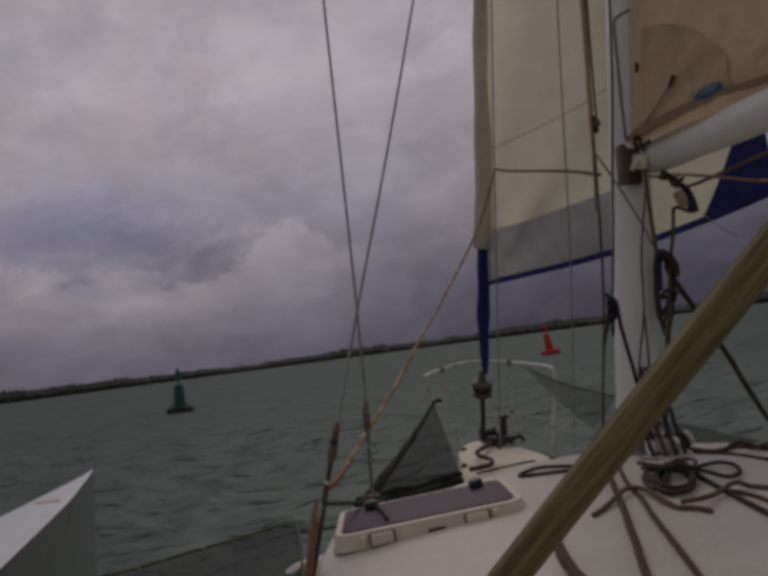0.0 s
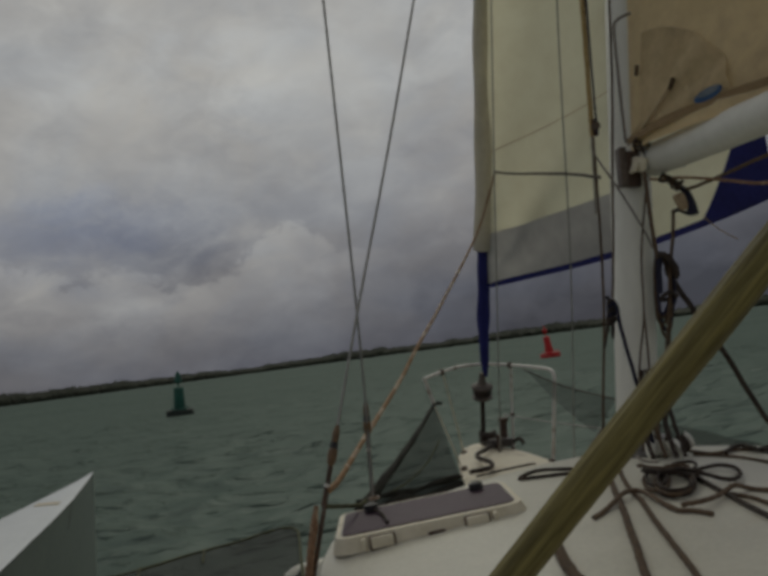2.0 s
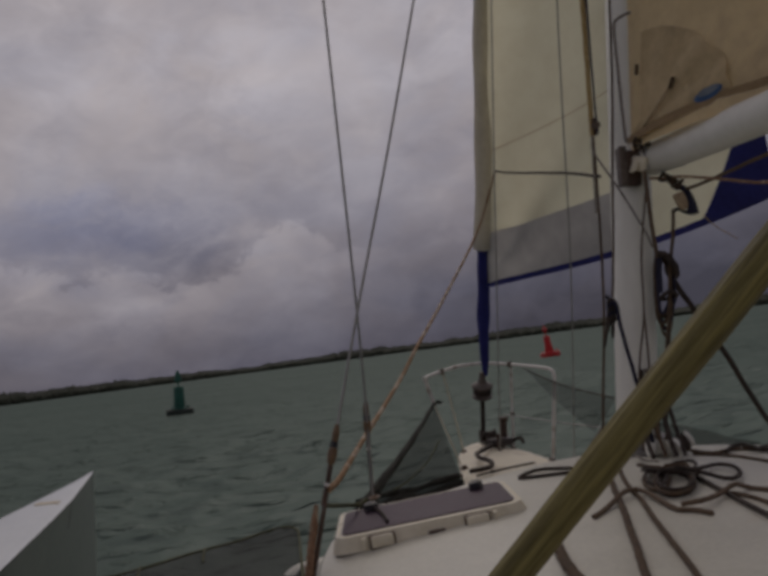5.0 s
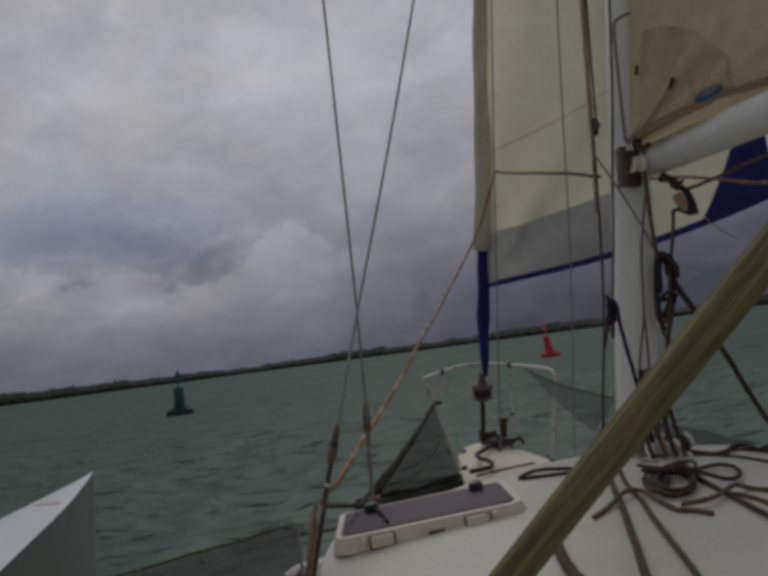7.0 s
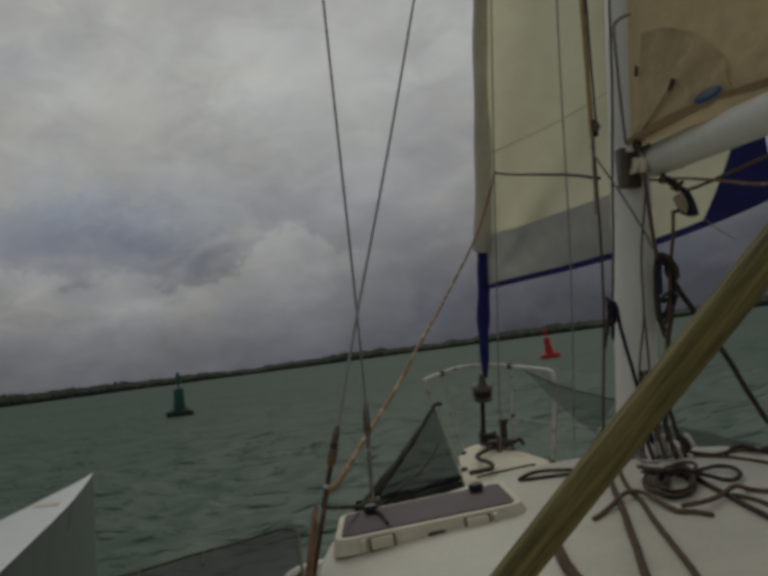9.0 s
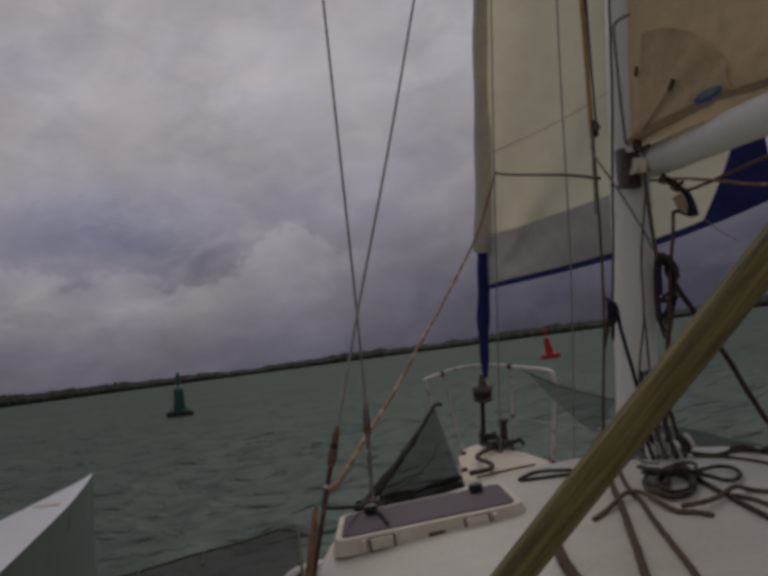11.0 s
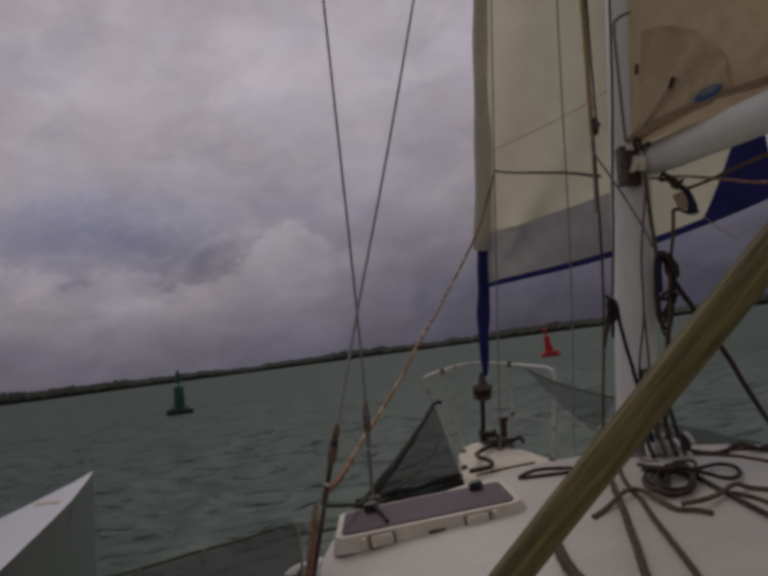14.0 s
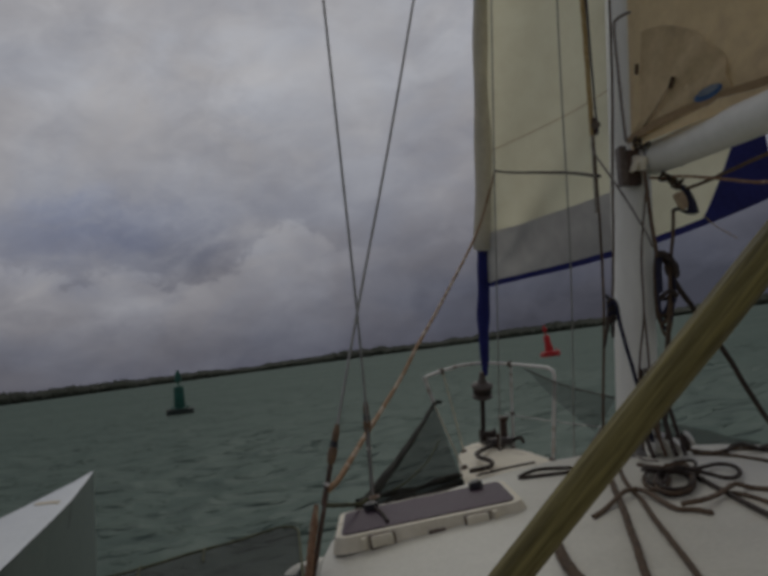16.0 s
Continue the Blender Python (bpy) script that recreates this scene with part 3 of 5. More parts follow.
def slab(bm, outline, z0, z1, m):
    A = [bm.verts.new(m @ Vector((x, y, z0))) for x, y in outline]
    B = [bm.verts.new(m @ Vector((x, y, z1))) for x, y in outline]
    for i in range(len(A)):
        j = (i + 1) % len(A)
        bm.faces.new((A[i], A[j], B[j], B[i]))
    bm.faces.new(A[::-1])
    bm.faces.new(B)
    return bm


hatch = thing("deck_hatch", "closed deck hatch with smoked lid and yellowed frame on the roof", "hatch", HATCH.translation)
part("frame", ring_solid(bmesh.new(), rounded(0.233, 0.156, 0.04), rounded(0.203, 0.122, 0.02), -0.023, 0.012, HATCH, 0.05), frame_white, hatch)
lid = part("lid", slab(bmesh.new(), rounded(0.206, 0.125, 0.022), -0.004, 0.015, HATCH), smoke_acrylic, hatch, "smoked purple-grey acrylic lid")
for x, y in ((-0.135, 0.082), (0.142, 0.082)):
    part("knob", lathe(bmesh.new(), [(0.016, 0.015), (0.019, 0.019), (0.018, 0.033), (0.010, 0.037)], 16, HATCH @ Matrix.Translation((x, y, 0))), black_plastic, lid)
for x in (-0.113, 0.108):
    part("hinge_gap", block(bmesh.new(), (0.060, 0.010, 0.033), HATCH @ Matrix.Translation((x, -0.157, -0.008)), 0.003), rusty, hatch, "dark gap round the hinge")
    part("hinge", block(bmesh.new(), (0.052, 0.020, 0.026), HATCH @ Matrix.Translation((x, -0.157, -0.006)), 0.004), frame_white, hatch)
    part("hinge_pin", block(bmesh.new(), (0.011, 0.024, 0.024), HATCH @ Matrix.Translation((x - 0.042 if x < 0 else x + 0.042, -0.155, -0.006)), 0.003), frame_white, hatch)
part("latch_slot", block(bmesh.new(), (0.040, 0.012, 0.011), HATCH @ Matrix.Translation((0.012, -0.157, -0.014)), 0.003), rusty, hatch, "dark latch slot")
part("strap", bar([HATCH @ Vector((-0.128, 0.075, 0.024)), HATCH @ Vector((-0.108, 0.0, 0.020)), HATCH @ Vector((-0.096, -0.100, 0.019))], 0.0042, 6, 8), rope_dark, lid, "dark securing strap")
# the black slab doubles as the shadow line below the frame
part("seal", slab(bmesh.new(), rounded(0.228, 0.151, 0.042), -0.056, -0.022, HATCH), black_plastic, hatch, "dark rubber seal that also draws the shadow line under the frame")

# ------------------------------------------------------------------ pulpit
pulpit = thing("bow_pulpit", "white tubular bow pulpit with rust stains on the foredeck", "railing", (0, 4.6, 1.1))
part("top_rail", bar([(-0.415, 4.2, 1.46), (-0.452, 4.2, 1.59), (-0.45, 4.22, 1.612), (-0.312, 4.55, 1.632), (-0.15, 4.80, 1.654), (0.03, 4.93, 1.656), (0.19, 4.85, 1.640),
                      (0.285, 4.45, 1.618), (0.308, 4.32, 1.605), (0.314, 4.28, 1.575), (0.306, 4.275, 1.48), (0.262, 4.27, 1.085)], 0.0105, 8, 10), tube_white, pulpit)
part("leg", bar([(-0.415, 4.2, 1.46), (-0.27, 4.25, 1.08)], 0.0042), frame_white, pulpit, "dull cream leg")
part("leg", bar([(-0.30, 4.56, 1.630), (-0.165, 4.82, 1.10)], 0.0044), frame_white, pulpit, "dull cream leg")
part("leg", bar([(0.198, 4.85, 1.632), (0.182, 4.85, 1.35), (0.160, 4.80, 1.10)], 0.0085), tube_white, pulpit)
part("clamp", lathe(bmesh.new(), [(0.009, -0.014), (0.016, -0.010), (0.016, 0.010), (0.009, 0.014)], 12, Matrix.Translation((0.178, 4.84, 1.315))), rusty, pulpit)
part("mid_rail", bar([(0.114, 4.82, 1.322), (0.172, 4.70, 1.313), (0.296, 4.29, 1.302), (0.484, 4.0, 1.279)], 0.0040), steel, pulpit, "dull grey lifeline")
for x, y, z in ((-0.312, 4.55, 1.632), (0.19, 4.85, 1.640)):
    part("clamp", lathe(bmesh.new(), [(0.012, -0.02), (0.019, -0.016), (0.019, 0.016), (0.012, 0.02)], 12, Matrix.Translation((x, y, z)) @ Matrix.Rotation(radians(90), 4, "X")), rusty, pulpit)
for x, y, z in ((0.255, 4.27, 1.080), (-0.262, 4.25, 1.080), (-0.163, 4.82, 1.094), (0.153, 4.80, 1.094)):
    part("foot_plate", lathe(bmesh.new(), [(0.022, 0), (0.022, 0.008), (0.012, 0.020)], 14, Matrix.Translation((x, y, z))), rusty, pulpit, "rusty foot plate")
stanchion = thing("stanchion", "slim brown-stained stanchion carrying a lifeline", "railing", (0.40, 4.0, 1.1))
part("post", bar([(0.31, 3.95, 1.065), (0.36, 3.97, 1.16), (0.478, 4.0, 1.286)], 0.006), bracket_brown, stanchion)

# ------------------------------------------------------------------ mast and boom
def mast_x(z):
    """The mast leans a little to starboard up to the spreaders and stands straight above."""
    return -0.010 + 0.072 * (min(z, 3.0) - 1.9) + 0.03 * (1 - math.exp(-max(0.0, z - 3.0) * 2.4))


mast = thing("mast", "white oval aluminium mast with halyards", "mast", (mast_x(1.4), 2.24, 1.40))
bm = bmesh.new()
rings = []
for z in [1.40 + 0.1 * k for k in range(24)] + list(np.linspace(3.8, 9.2, 12)):
    rings.append([bm.verts.new((mast_x(z) + 0.058 * math.cos(2 * math.pi * k / 32), 2.245 + 0.085 * math.sin(2 * math.pi * k / 32), z)) for k in range(32)])
for A, B in zip(rings, rings[1:]):
    for k in range(32):
        bm.faces.new((A[k], A[(k + 1) % 32], B[(k + 1) % 32], B[k]))
bm.faces.new(rings[0][::-1]), bm.faces.new(rings[-1])
part("tube", bm, spar_white, mast)
part("sail_track", sweep(bmesh.new(), [Vector((mast_x(z), 2.156, z)) for z in [2.4 + 0.1 * k for k in range(14)] + [4.5, 6.0, 9.0]], 0.011, 8), track_grey, mast)
part("foot_collar", lathe(bmesh.new(), [(0.13, 0.0), (0.13, 0.012), (0.10, 0.02), (0.095, 0.05)], 24, Matrix.Translation((mast_x(1.42), 2.24, 1.405))), track_grey, mast)
part("gooseneck_bracket", block(bmesh.new(), (0.022, 0.04, 0.120), Matrix.Translation((-0.047, 2.150, 2.273)), 0.004), bracket_brown, mast, "brown-stained gooseneck bracket")
part("gooseneck_plate", block(bmesh.new(), (0.040, 0.03, 0.110), Matrix.Translation((-0.016, 2.148, 2.266)), 0.005), rusty, mast, "dark gooseneck plate")
for x, z, h in ((-0.068, 1.405, 0.10), (-0.046, 1.408, 0.12), (-0.020, 1.404, 0.11)):
    part("halyard_sheave", lathe(bmesh.new(), [(0.008, -0.008), (0.024, -0.007), (0.019, 0.0), (0.024, 0.007), (0.008, 0.008)], 18,
                                 Matrix.Translation((x, 2.10, z + 0.03)) @ Matrix.Rotation(radians(90), 4, "Y")), spar_white, mast)
winch = part("winch", lathe(bmesh.new(), [(0.026, -0.026), (0.026, -0.020), (0.018, -0.010), (0.018, 0.012), (0.023, 0.018), (0.023, 0.024), (0.009, 0.028)], 22,
             Matrix.Translation((0.016, 2.073, 1.448)) @ Matrix.Rotation(radians(66), 4, "Y")), spar_white, mast, "white winch drum with dark rope turns")
part("rope_turns", lathe(bmesh.new(), [(0.018, -0.010), (0.025, -0.006), (0.022, -0.002), (0.025, 0.002), (0.022, 0.006), (0.024, 0.010), (0.018, 0.012)], 18,
     Matrix.Translation((0.016, 2.073, 1.448)) @ Matrix.Rotation(radians(66), 4, "Y")), rope_dark, winch)

BOOM_A, BOOM_DIR = Vector((0.045, 2.13, 2.288)), Vector((0.245, -0.969, -0.008)).normalized()
boom = thing("boom", "thick white boom below the tan mainsail", "boom", BOOM_A)
bm = bmesh.new()
side = BOOM_DIR.cross(Vector((0, 0, 1))).normalized()
rings = []
for d in (-0.012, -0.004, 0.5, 1.0, 1.8, 2.7, 2.71):
    k0 = 0.88 if d in (-0.012, 2.71) else 1.0
    rings.append([bm.verts.new(BOOM_A + BOOM_DIR * d + side * (0.047 * k0 * math.cos(2 * math.pi * k / 24)) + Vector((0, 0, 0.051 * k0 * math.sin(2 * math.pi * k / 24)))) for k in range(24)])
for A, B in zip(rings, rings[1:]):
    for k in range(24):
        bm.faces.new((A[k], A[(k + 1) % 24], B[(k + 1) % 24], B[k]))
bm.faces.new(rings[0][::-1]), bm.faces.new(rings[-1])
part("tube", bm, spar_white, boom)
part("gooseneck_fitting", block(bmesh.new(), (0.020, 0.060, 0.046), Matrix.Translation((-0.008, 2.115, 2.272)) @ Matrix.Rotation(radians(14), 4, "Z") @ Matrix.Rotation(radians(18), 4, "X"), 0.010), frame_white, boom, "pale worn gooseneck casting")
part("gooseneck_cheek", block(bmesh.new(), (0.012, 0.030, 0.034), Matrix.Translation((-0.026, 2.112, 2.262)) @ Matrix.Rotation(radians(25), 4, "Y"), 0.004), frame_white, boom)
part("gooseneck_pin", bar([(0.008, 2.10, 2.25), (0.008, 2.10, 2.35)], 0.007), steel, boom)
part("end_collar", sweep(bmesh.new(), [BOOM_A + BOOM_DIR * d for d in (-0.016, -0.012, -0.002, 0.002)], [0.042, 0.048, 0.048, 0.046], 24), track_grey, boom, "dull aluminium end collar")
part("vang_tang", block(bmesh.new(), (0.02, 0.05, 0.03), Matrix.Translation((0.085, 2.03, 2.255)), 0.004), track_grey, boom)


# ------------------------------------------------------------------ sails
def main_at(u, v):
    """u along the boom, v up the mast."""
    foot = BOOM_A + BOOM_DIR * (0.06 + 2.55 * u * (1 - v)) + Vector((0, 0, 0.052))
    h = 6.4 * v
    belly = 0.42 * (math.sin(math.pi * min(1, u ** 0.8)) * math.sin(math.pi * min(1, 0.02 + v * 0.9)))
    d, ang = math.hypot(2.55 * u, h), math.atan2(h, 2.55 * u + 1e-6)
    wr = 0.016 * math.sin(ang * 15 + 2 * d) * min(1, d * 4) * math.exp(-d * 0.8) + 0.016 * noise.noise(Vector((u * 8, v * 20, 2))) + 0.006 * noise.noise(Vector((u * 30, v * 70, 4)))
    edge = min(1, u * 7)
    return Vector((foot.x * edge + (mast_x(foot.z + h) - 0.034) * (1 - edge), foot.y if u > 0 else 2.145, foot.z + h)) + Vector((belly + wr * edge, 0, 0))


mainsail = thing("mainsail", "tan weathered mainsail set above the boom", "sail", (0, 2.14, 2.36))
part("cloth", thicken(grid(bmesh.new(), 60, 90, lambda u, v: main_at(u, 1.003 * v - 0.003)), 0.002), main_cloth, mainsail)
bm = bmesh.new()
grid(bm, 60, 2, lambda u, v: main_at(u, 0.0032 * min(1, u * 9) + v * 0.0034) + Vector((-0.0125, 0, 0)))
part("foot_hem", thicken(bm, 0.003), hem_cloth, mainsail, "brown foot hem")
bm = bmesh.new()
def patch_at(u, v):
    w = radians(4 + 82 * u)
    r = 0.29 * v
    return main_at(r * math.cos(w) / 2.55, 0.004 + r * math.sin(w) / 6.4) + Vector((-0.0045, 0, 0))
grid(bm, 24, 14, patch_at)
part("tack_patch", thicken(bm, 0.002), patch_cloth, mainsail, "darker tan reinforcing patch")
bm = bmesh.new()
n_badge = 28
cen = bm.verts.new(main_at(0.094, 0.0072) + Vector((-0.014, 0, 0)))
rim = [bm.verts.new(main_at(0.094 + 0.0140 * math.cos(w) + 0.002 * math.sin(w), 0.0074 + 0.0024 * math.sin(w) + 0.0009 * math.cos(w)) + Vector((-0.014, 0, 0))) for w in [2 * math.pi * k / n_badge for k in range(n_badge)]]
for k in range(n_badge):
    bm.faces.new((cen, rim[k], rim[(k + 1) % n_badge]))
part("badge", bm, badge_blue, mainsail, "plain blue oval badge")
bm = bmesh.new()
cen = bm.verts.new(main_at(0.0955, 0.0081) + Vector((-0.017, 0, 0)))
rim = [bm.verts.new(main_at(0.0960 + 0.0105 * math.cos(w) + 0.001 * math.sin(w), 0.0081 + 0.0013 * math.sin(w) + 0.0007 * math.cos(w)) + Vector((-0.017, 0, 0))) for w in [2 * math.pi * k / n_badge for k in range(n_badge)]]
for k in range(n_badge):
    bm.faces.new((cen, rim[k], rim[(k + 1) % n_badge]))
part("badge_field", bm, badge_pale, mainsail, "pale grey-blue field of the badge")
OFF = Vector((-0.016, 0, 0))
for a, b in ((main_at(0.053, 0.0155) + OFF, main_at(0.059, 0.0200) + OFF), (main_at(0.004, 0.0295) + OFF, main_at(0.005, 0.0340) + OFF)):
    part("reef_hook", bar([a, b], 0.0062), rope_brown, mainsail)

TACK, CLEW, HEAD = Vector((0.006, 4.64, 2.148)), Vector((0.922, 2.92, 2.316)), Vector((0.0, 2.32, 8.9))


def jib_at(u, v):
    """u from luff to leech, v up the stay."""
    luff = TACK.lerp(HEAD, v)
    leech = CLEW.lerp(HEAD, v)
    p = luff.lerp(leech, u)
    depth = 0.34 * math.sin(math.pi * u ** 0.75) * (0.22 + 0.78 * min(1, v * 3.2)) * (1 - v)
    p += Vector((0.86, 0.5, 0)) * depth
    p.z -= 0.038 * math.sin(math.pi * u ** 1.4) * max(0, 1 - v * 8)
    d, ang = math.hypot(1.8 * u, 6.7 * v), math.atan2(6.7 * v, 1.8 * u + 1e-6)
    p.x += 0.012 * noise.noise(Vector((u * 5, v * 15, 5))) + 0.020 * math.sin(9 * ang) * min(1, 3 * d) * math.exp(-0.9 * d)
    return p


jib = thing("headsail", "cream headsail part furled on the forestay, navy edging", "sail", TACK)
def seam_v(u):
    return 0.0468 * (1 - max(0.0, min(1.0, (u - 0.57) / 0.09)) ** 2) + 0.001 * u
part("cloth", thicken(grid(bmesh.new(), 48, 120, lambda u, v: jib_at(u, seam_v(u) + (1 - seam_v(u)) * v)), 0.0015), jib_cloth, jib)
part("foot_panel", thicken(grid(bmesh.new(), 48, 8, lambda u, v: jib_at(u, seam_v(u) * v)), 0.0015), grey_cloth, jib, "grey lower panel")
bm = bmesh.new()
grid(bm, 60, 2, lambda u, v: jib_at(u, 0) + Vector((-0.004, 0, -0.012 + 0.034 * v)))
part("foot_edging", thicken(bm, 0.004), blue_cloth, jib, "navy canvas foot edging")
bm = bmesh.new()
grid(bm, 10, 40, lambda u, v: jib_at(1.002 - max(0.03, 0.196 - 0.38 * v) * (1 - u), v * 0.14) + Vector((-0.006, -0.004, 0)))
part("leech_edging", thicken(bm, 0.003), blue_cloth, jib, "navy canvas leech edging")
part("seam", sweep(bmesh.new(), [jib_at(u, 0.1175 + 0.010 * u) + Vector((-0.004, 0, 0)) for u in np.linspace(0.02, 0.98, 40)], 0.0095, 6, squash=0.3), seam_tan, jib, "tan stitched seam")

# the sail rolled round the forestay
STAY_LOW, STAY_TOP = Vector((0.0, 4.885, 1.48)), Vector((0.0, 2.30, 8.95))
def stay(z):
    return STAY_LOW.lerp(STAY_TOP, (z - STAY_LOW.z) / (STAY_TOP.z - STAY_LOW.z))
bm = bmesh.new()
zs = list(np.linspace(2.38, 8.6, 70))
sweep(bm, [stay(z) + Vector((0.020 + 0.006 * math.sin(z * 5), 0, 0)) for z in zs], [0.052 + 0.006 * math.sin(z * 3.1) + 0.004 * math.sin(z * 11) - 0.004 * (z - 2.4) for z in zs], 16)
part("furled_roll", bm, roll_cloth, jib, "grey-cream rolled sailcloth")
bm = bmesh.new()
zs = list(np.linspace(1.58, 2.42, 24))
sweep(bm, [stay(z) + Vector((0.018 + 0.004 * math.sin(z * 9), 0, 0)) for z in zs], [0.019 + 0.022 * min(1, (z - 1.58) / 0.35) + 0.003 * math.sin(z * 23) for z in zs], 14)
part("furled_edging", bm, blue_cloth, jib, "navy canvas rolled on the stay")

drum = thing("furling_drum", "dark furling drum on the forestay above the bow", "furling drum", (0.0, 5.0, 1.12))
AX = Matrix.Translation(STAY_LOW) @ (STAY_TOP - STAY_LOW).to_track_quat("Z", "Y").to_matrix().to_4x4()
part("spool", lathe(bmesh.new(), [(0.026, -0.056), (0.056, -0.053), (0.066, -0.046), (0.068, -0.036), (0.050, -0.024), (0.050, 0.014), (0.070, 0.024), (0.072, 0.034), (0.064, 0.044), (0.034, 0.056), (0.024, 0.075), (0.017, 0.13)], 26, AX), spool_brown, drum, "dull grey-brown spool")
part("line_turns", lathe(bmesh.new(), [(0.050, -0.024), (0.063, -0.016), (0.058, -0.008), (0.065, 0.0), (0.059, 0.008), (0.050, 0.014)], 20, AX), rope_dark, drum)
part("stay_rod", bar([stay(1.45), (0.0, 4.95, 1.25), (0.0, 5.02, 1.12)], 0.016, 6, 10), rope_dark, drum)

# ------------------------------------------------------------------ standing rigging
def wire(name, label, pts, r, turn=None, group="rigging wires", fit=None):
    base = pts[-1]
    ob = thing(name, label, "rigging", base, group=group)
    part("wire", bar(pts, r, 10, 8), steel, ob)
    if turn:
        a, b = Vector(turn[0]), Vector(turn[1])
        d = (b - a).normalized()
        turnto = d.to_track_quat("Z", "Y").to_matrix().to_4x4()
        body = part("turnbuckle", sweep(bmesh.new(), [a.lerp(b, k) for k in (0.0, 0.05, 0.16, 0.28, 0.33)], [0.004, 0.0065, 0.0088, 0.0082, 0.0050], 12), aged_bronze, ob, "tan-brown stained turnbuckle")
        part("barrel", sweep(bmesh.new(), [a.lerp(b, k) for k in (0.40, 0.44, 0.54, 0.66, 0.72)], [0.005, 0.0105, 0.0118, 0.0095, 0.005], 12), aged_bronze, body)
        part("lower_screw", sweep(bmesh.new(), [a.lerp(b, k) for k in (0.70, 0.74, 0.96, 1.0)], [0.005, 0.0062, 0.0056, 0.004], 10), rusty, body)
        part("lock_nut", lathe(bmesh.new(), [(0.0095, -0.007), (0.0095, 0.007)], 6, Matrix.Translation(a.lerp(b, 0.365)) @ turnto), black_plastic, body)
        part("tape", lathe(bmesh.new(), [(0.0065, -0.004), (0.0072, 0.0), (0.0065, 0.004)], 10, Matrix.Translation(b + d * 0.008) @ turnto), tube_white, body, "white tape")
        part("lower_rod", bar([b, *[Vector(p) for p in pts if p[2] < b.z]], 0.0052, 8, 8), rusty, ob, "dark rusty rod")
        c = b + d * 0.03
        part("fork", block(bmesh.new(), (0.009, 0.012, 0.05), Matrix.Translation(c) @ turnto, 0.003), rusty, ob)
    return ob


wire("shroud", "thin steel shroud with brown turnbuckle beside the hatch", [(-1.08, 1.54, 6.2), (-0.924, 1.92, 2.726), (-0.883, 2.02, 1.796), (-0.874, 2.055, 1.315)], 0.0033, ((-0.878, 2.043, 1.630), (-0.877, 2.05, 1.510)))
wire("shroud", "thin steel shroud with brown turnbuckle at the cabin edge", [(0.0, 2.3, 5.6), (-0.657, 2.06, 2.787), (-0.893, 1.86, 1.854), (-0.987, 1.72, 1.472), (-1.009, 1.69, 1.374), (-1.030, 1.665, 1.28)], 0.0034, ((-0.957, 1.75, 1.600), (-0.987, 1.720, 1.476)))
wire("inner_stay", "thin steel inner stay down to the foredeck", [(0.0, 2.3, 8.0), (0.0, 3.746, 3.621), (0.027, 4.60, 1.12)], 0.0040)
wire("starboard_wire", "thin steel wire on the starboard side", [(0.0, 2.3, 5.5), (0.168, 3.20, 3.337), (0.282, 3.70, 2.162), (0.299, 4.0, 1.10)], 0.0038)
chain = thing("chain_plate", "dark shroud anchor on the cabin roof edge", "chain plate", (-0.874, 2.05, 1.32))
part("plate", block(bmesh.new(), (0.030, 0.024, 0.045), Matrix.Translation((-0.875, 2.047, 1.335)), 0.006), rusty, chain)
part("pin", bar([(-0.886, 2.035, 1.372), (-0.858, 2.035, 1.376)], 0.005), tube_white, chain)


# ------------------------------------------------------------------ ropes
def rope(label, pts, r, material, steps=10, closed=False, name="rope", seg=10):
    return single(name, bar(pts, r, steps, seg, 0.10, closed), material, label, "rope", group="ropes")


def roof_rope(label, pts, r, material, lift=(), steps=12, closed=False):
    """A rope that lies on the cabin roof."""
    return rope(label, [roof(x, y, r * 0.9 + (lift[i] if i < len(lift) else 0)) for i, (x, y) in enumerate(pts)], r, material, steps, closed)


roof_rope("brown rope running aft over the cabin roof", [(-0.22, 2.06), (-0.304, 1.784), (-0.376, 1.536), (-0.421, 1.391), (-0.453, 1.283), (-0.495, 1.148), (-0.62, 0.70)], 0.0070, rope_brown)
roof_rope("grey-brown rope running aft over the cabin roof", [(-0.17, 2.10), (-0.246, 1.868), (-0.288, 1.715), (-0.311, 1.599), (-0.353, 1.440), (-0.400, 1.244), (-0.435, 1.101), (-0.54, 0.70)], 0.0054, rope_brown)
roof_rope("loose brown rope end lying across the roof", [(-0.444, 1.522), (-0.411, 1.556), (-0.367, 1.602), (-0.327, 1.647), (-0.296, 1.657), (-0.287, 1.614), (-0.292, 1.533), (-0.288, 1.470), (-0.266, 1.448), (-0.250, 1.408)], 0.0054, rope_warm, (0, 0, .006, .010, .008, .006, .004, 0, 0))
roof_rope("light brown rope bight on the cabin roof", [(-0.278, 1.475), (-0.233, 1.474), (-0.176, 1.519), (-0.118, 1.562), (-0.079, 1.568), (-0.058, 1.539), (0.01, 1.50)], 0.0054, rope_warm, (.008, .010, .006, .012, 0))
roof_rope("dark rope leading aft to starboard over the roof", [(-0.085, 1.81), (-0.106, 1.758), (-0.132, 1.634), (-0.145, 1.544), (-0.161, 1.456), (-0.177, 1.343), (-0.21, 1.10)], 0.0056, rope_dark)
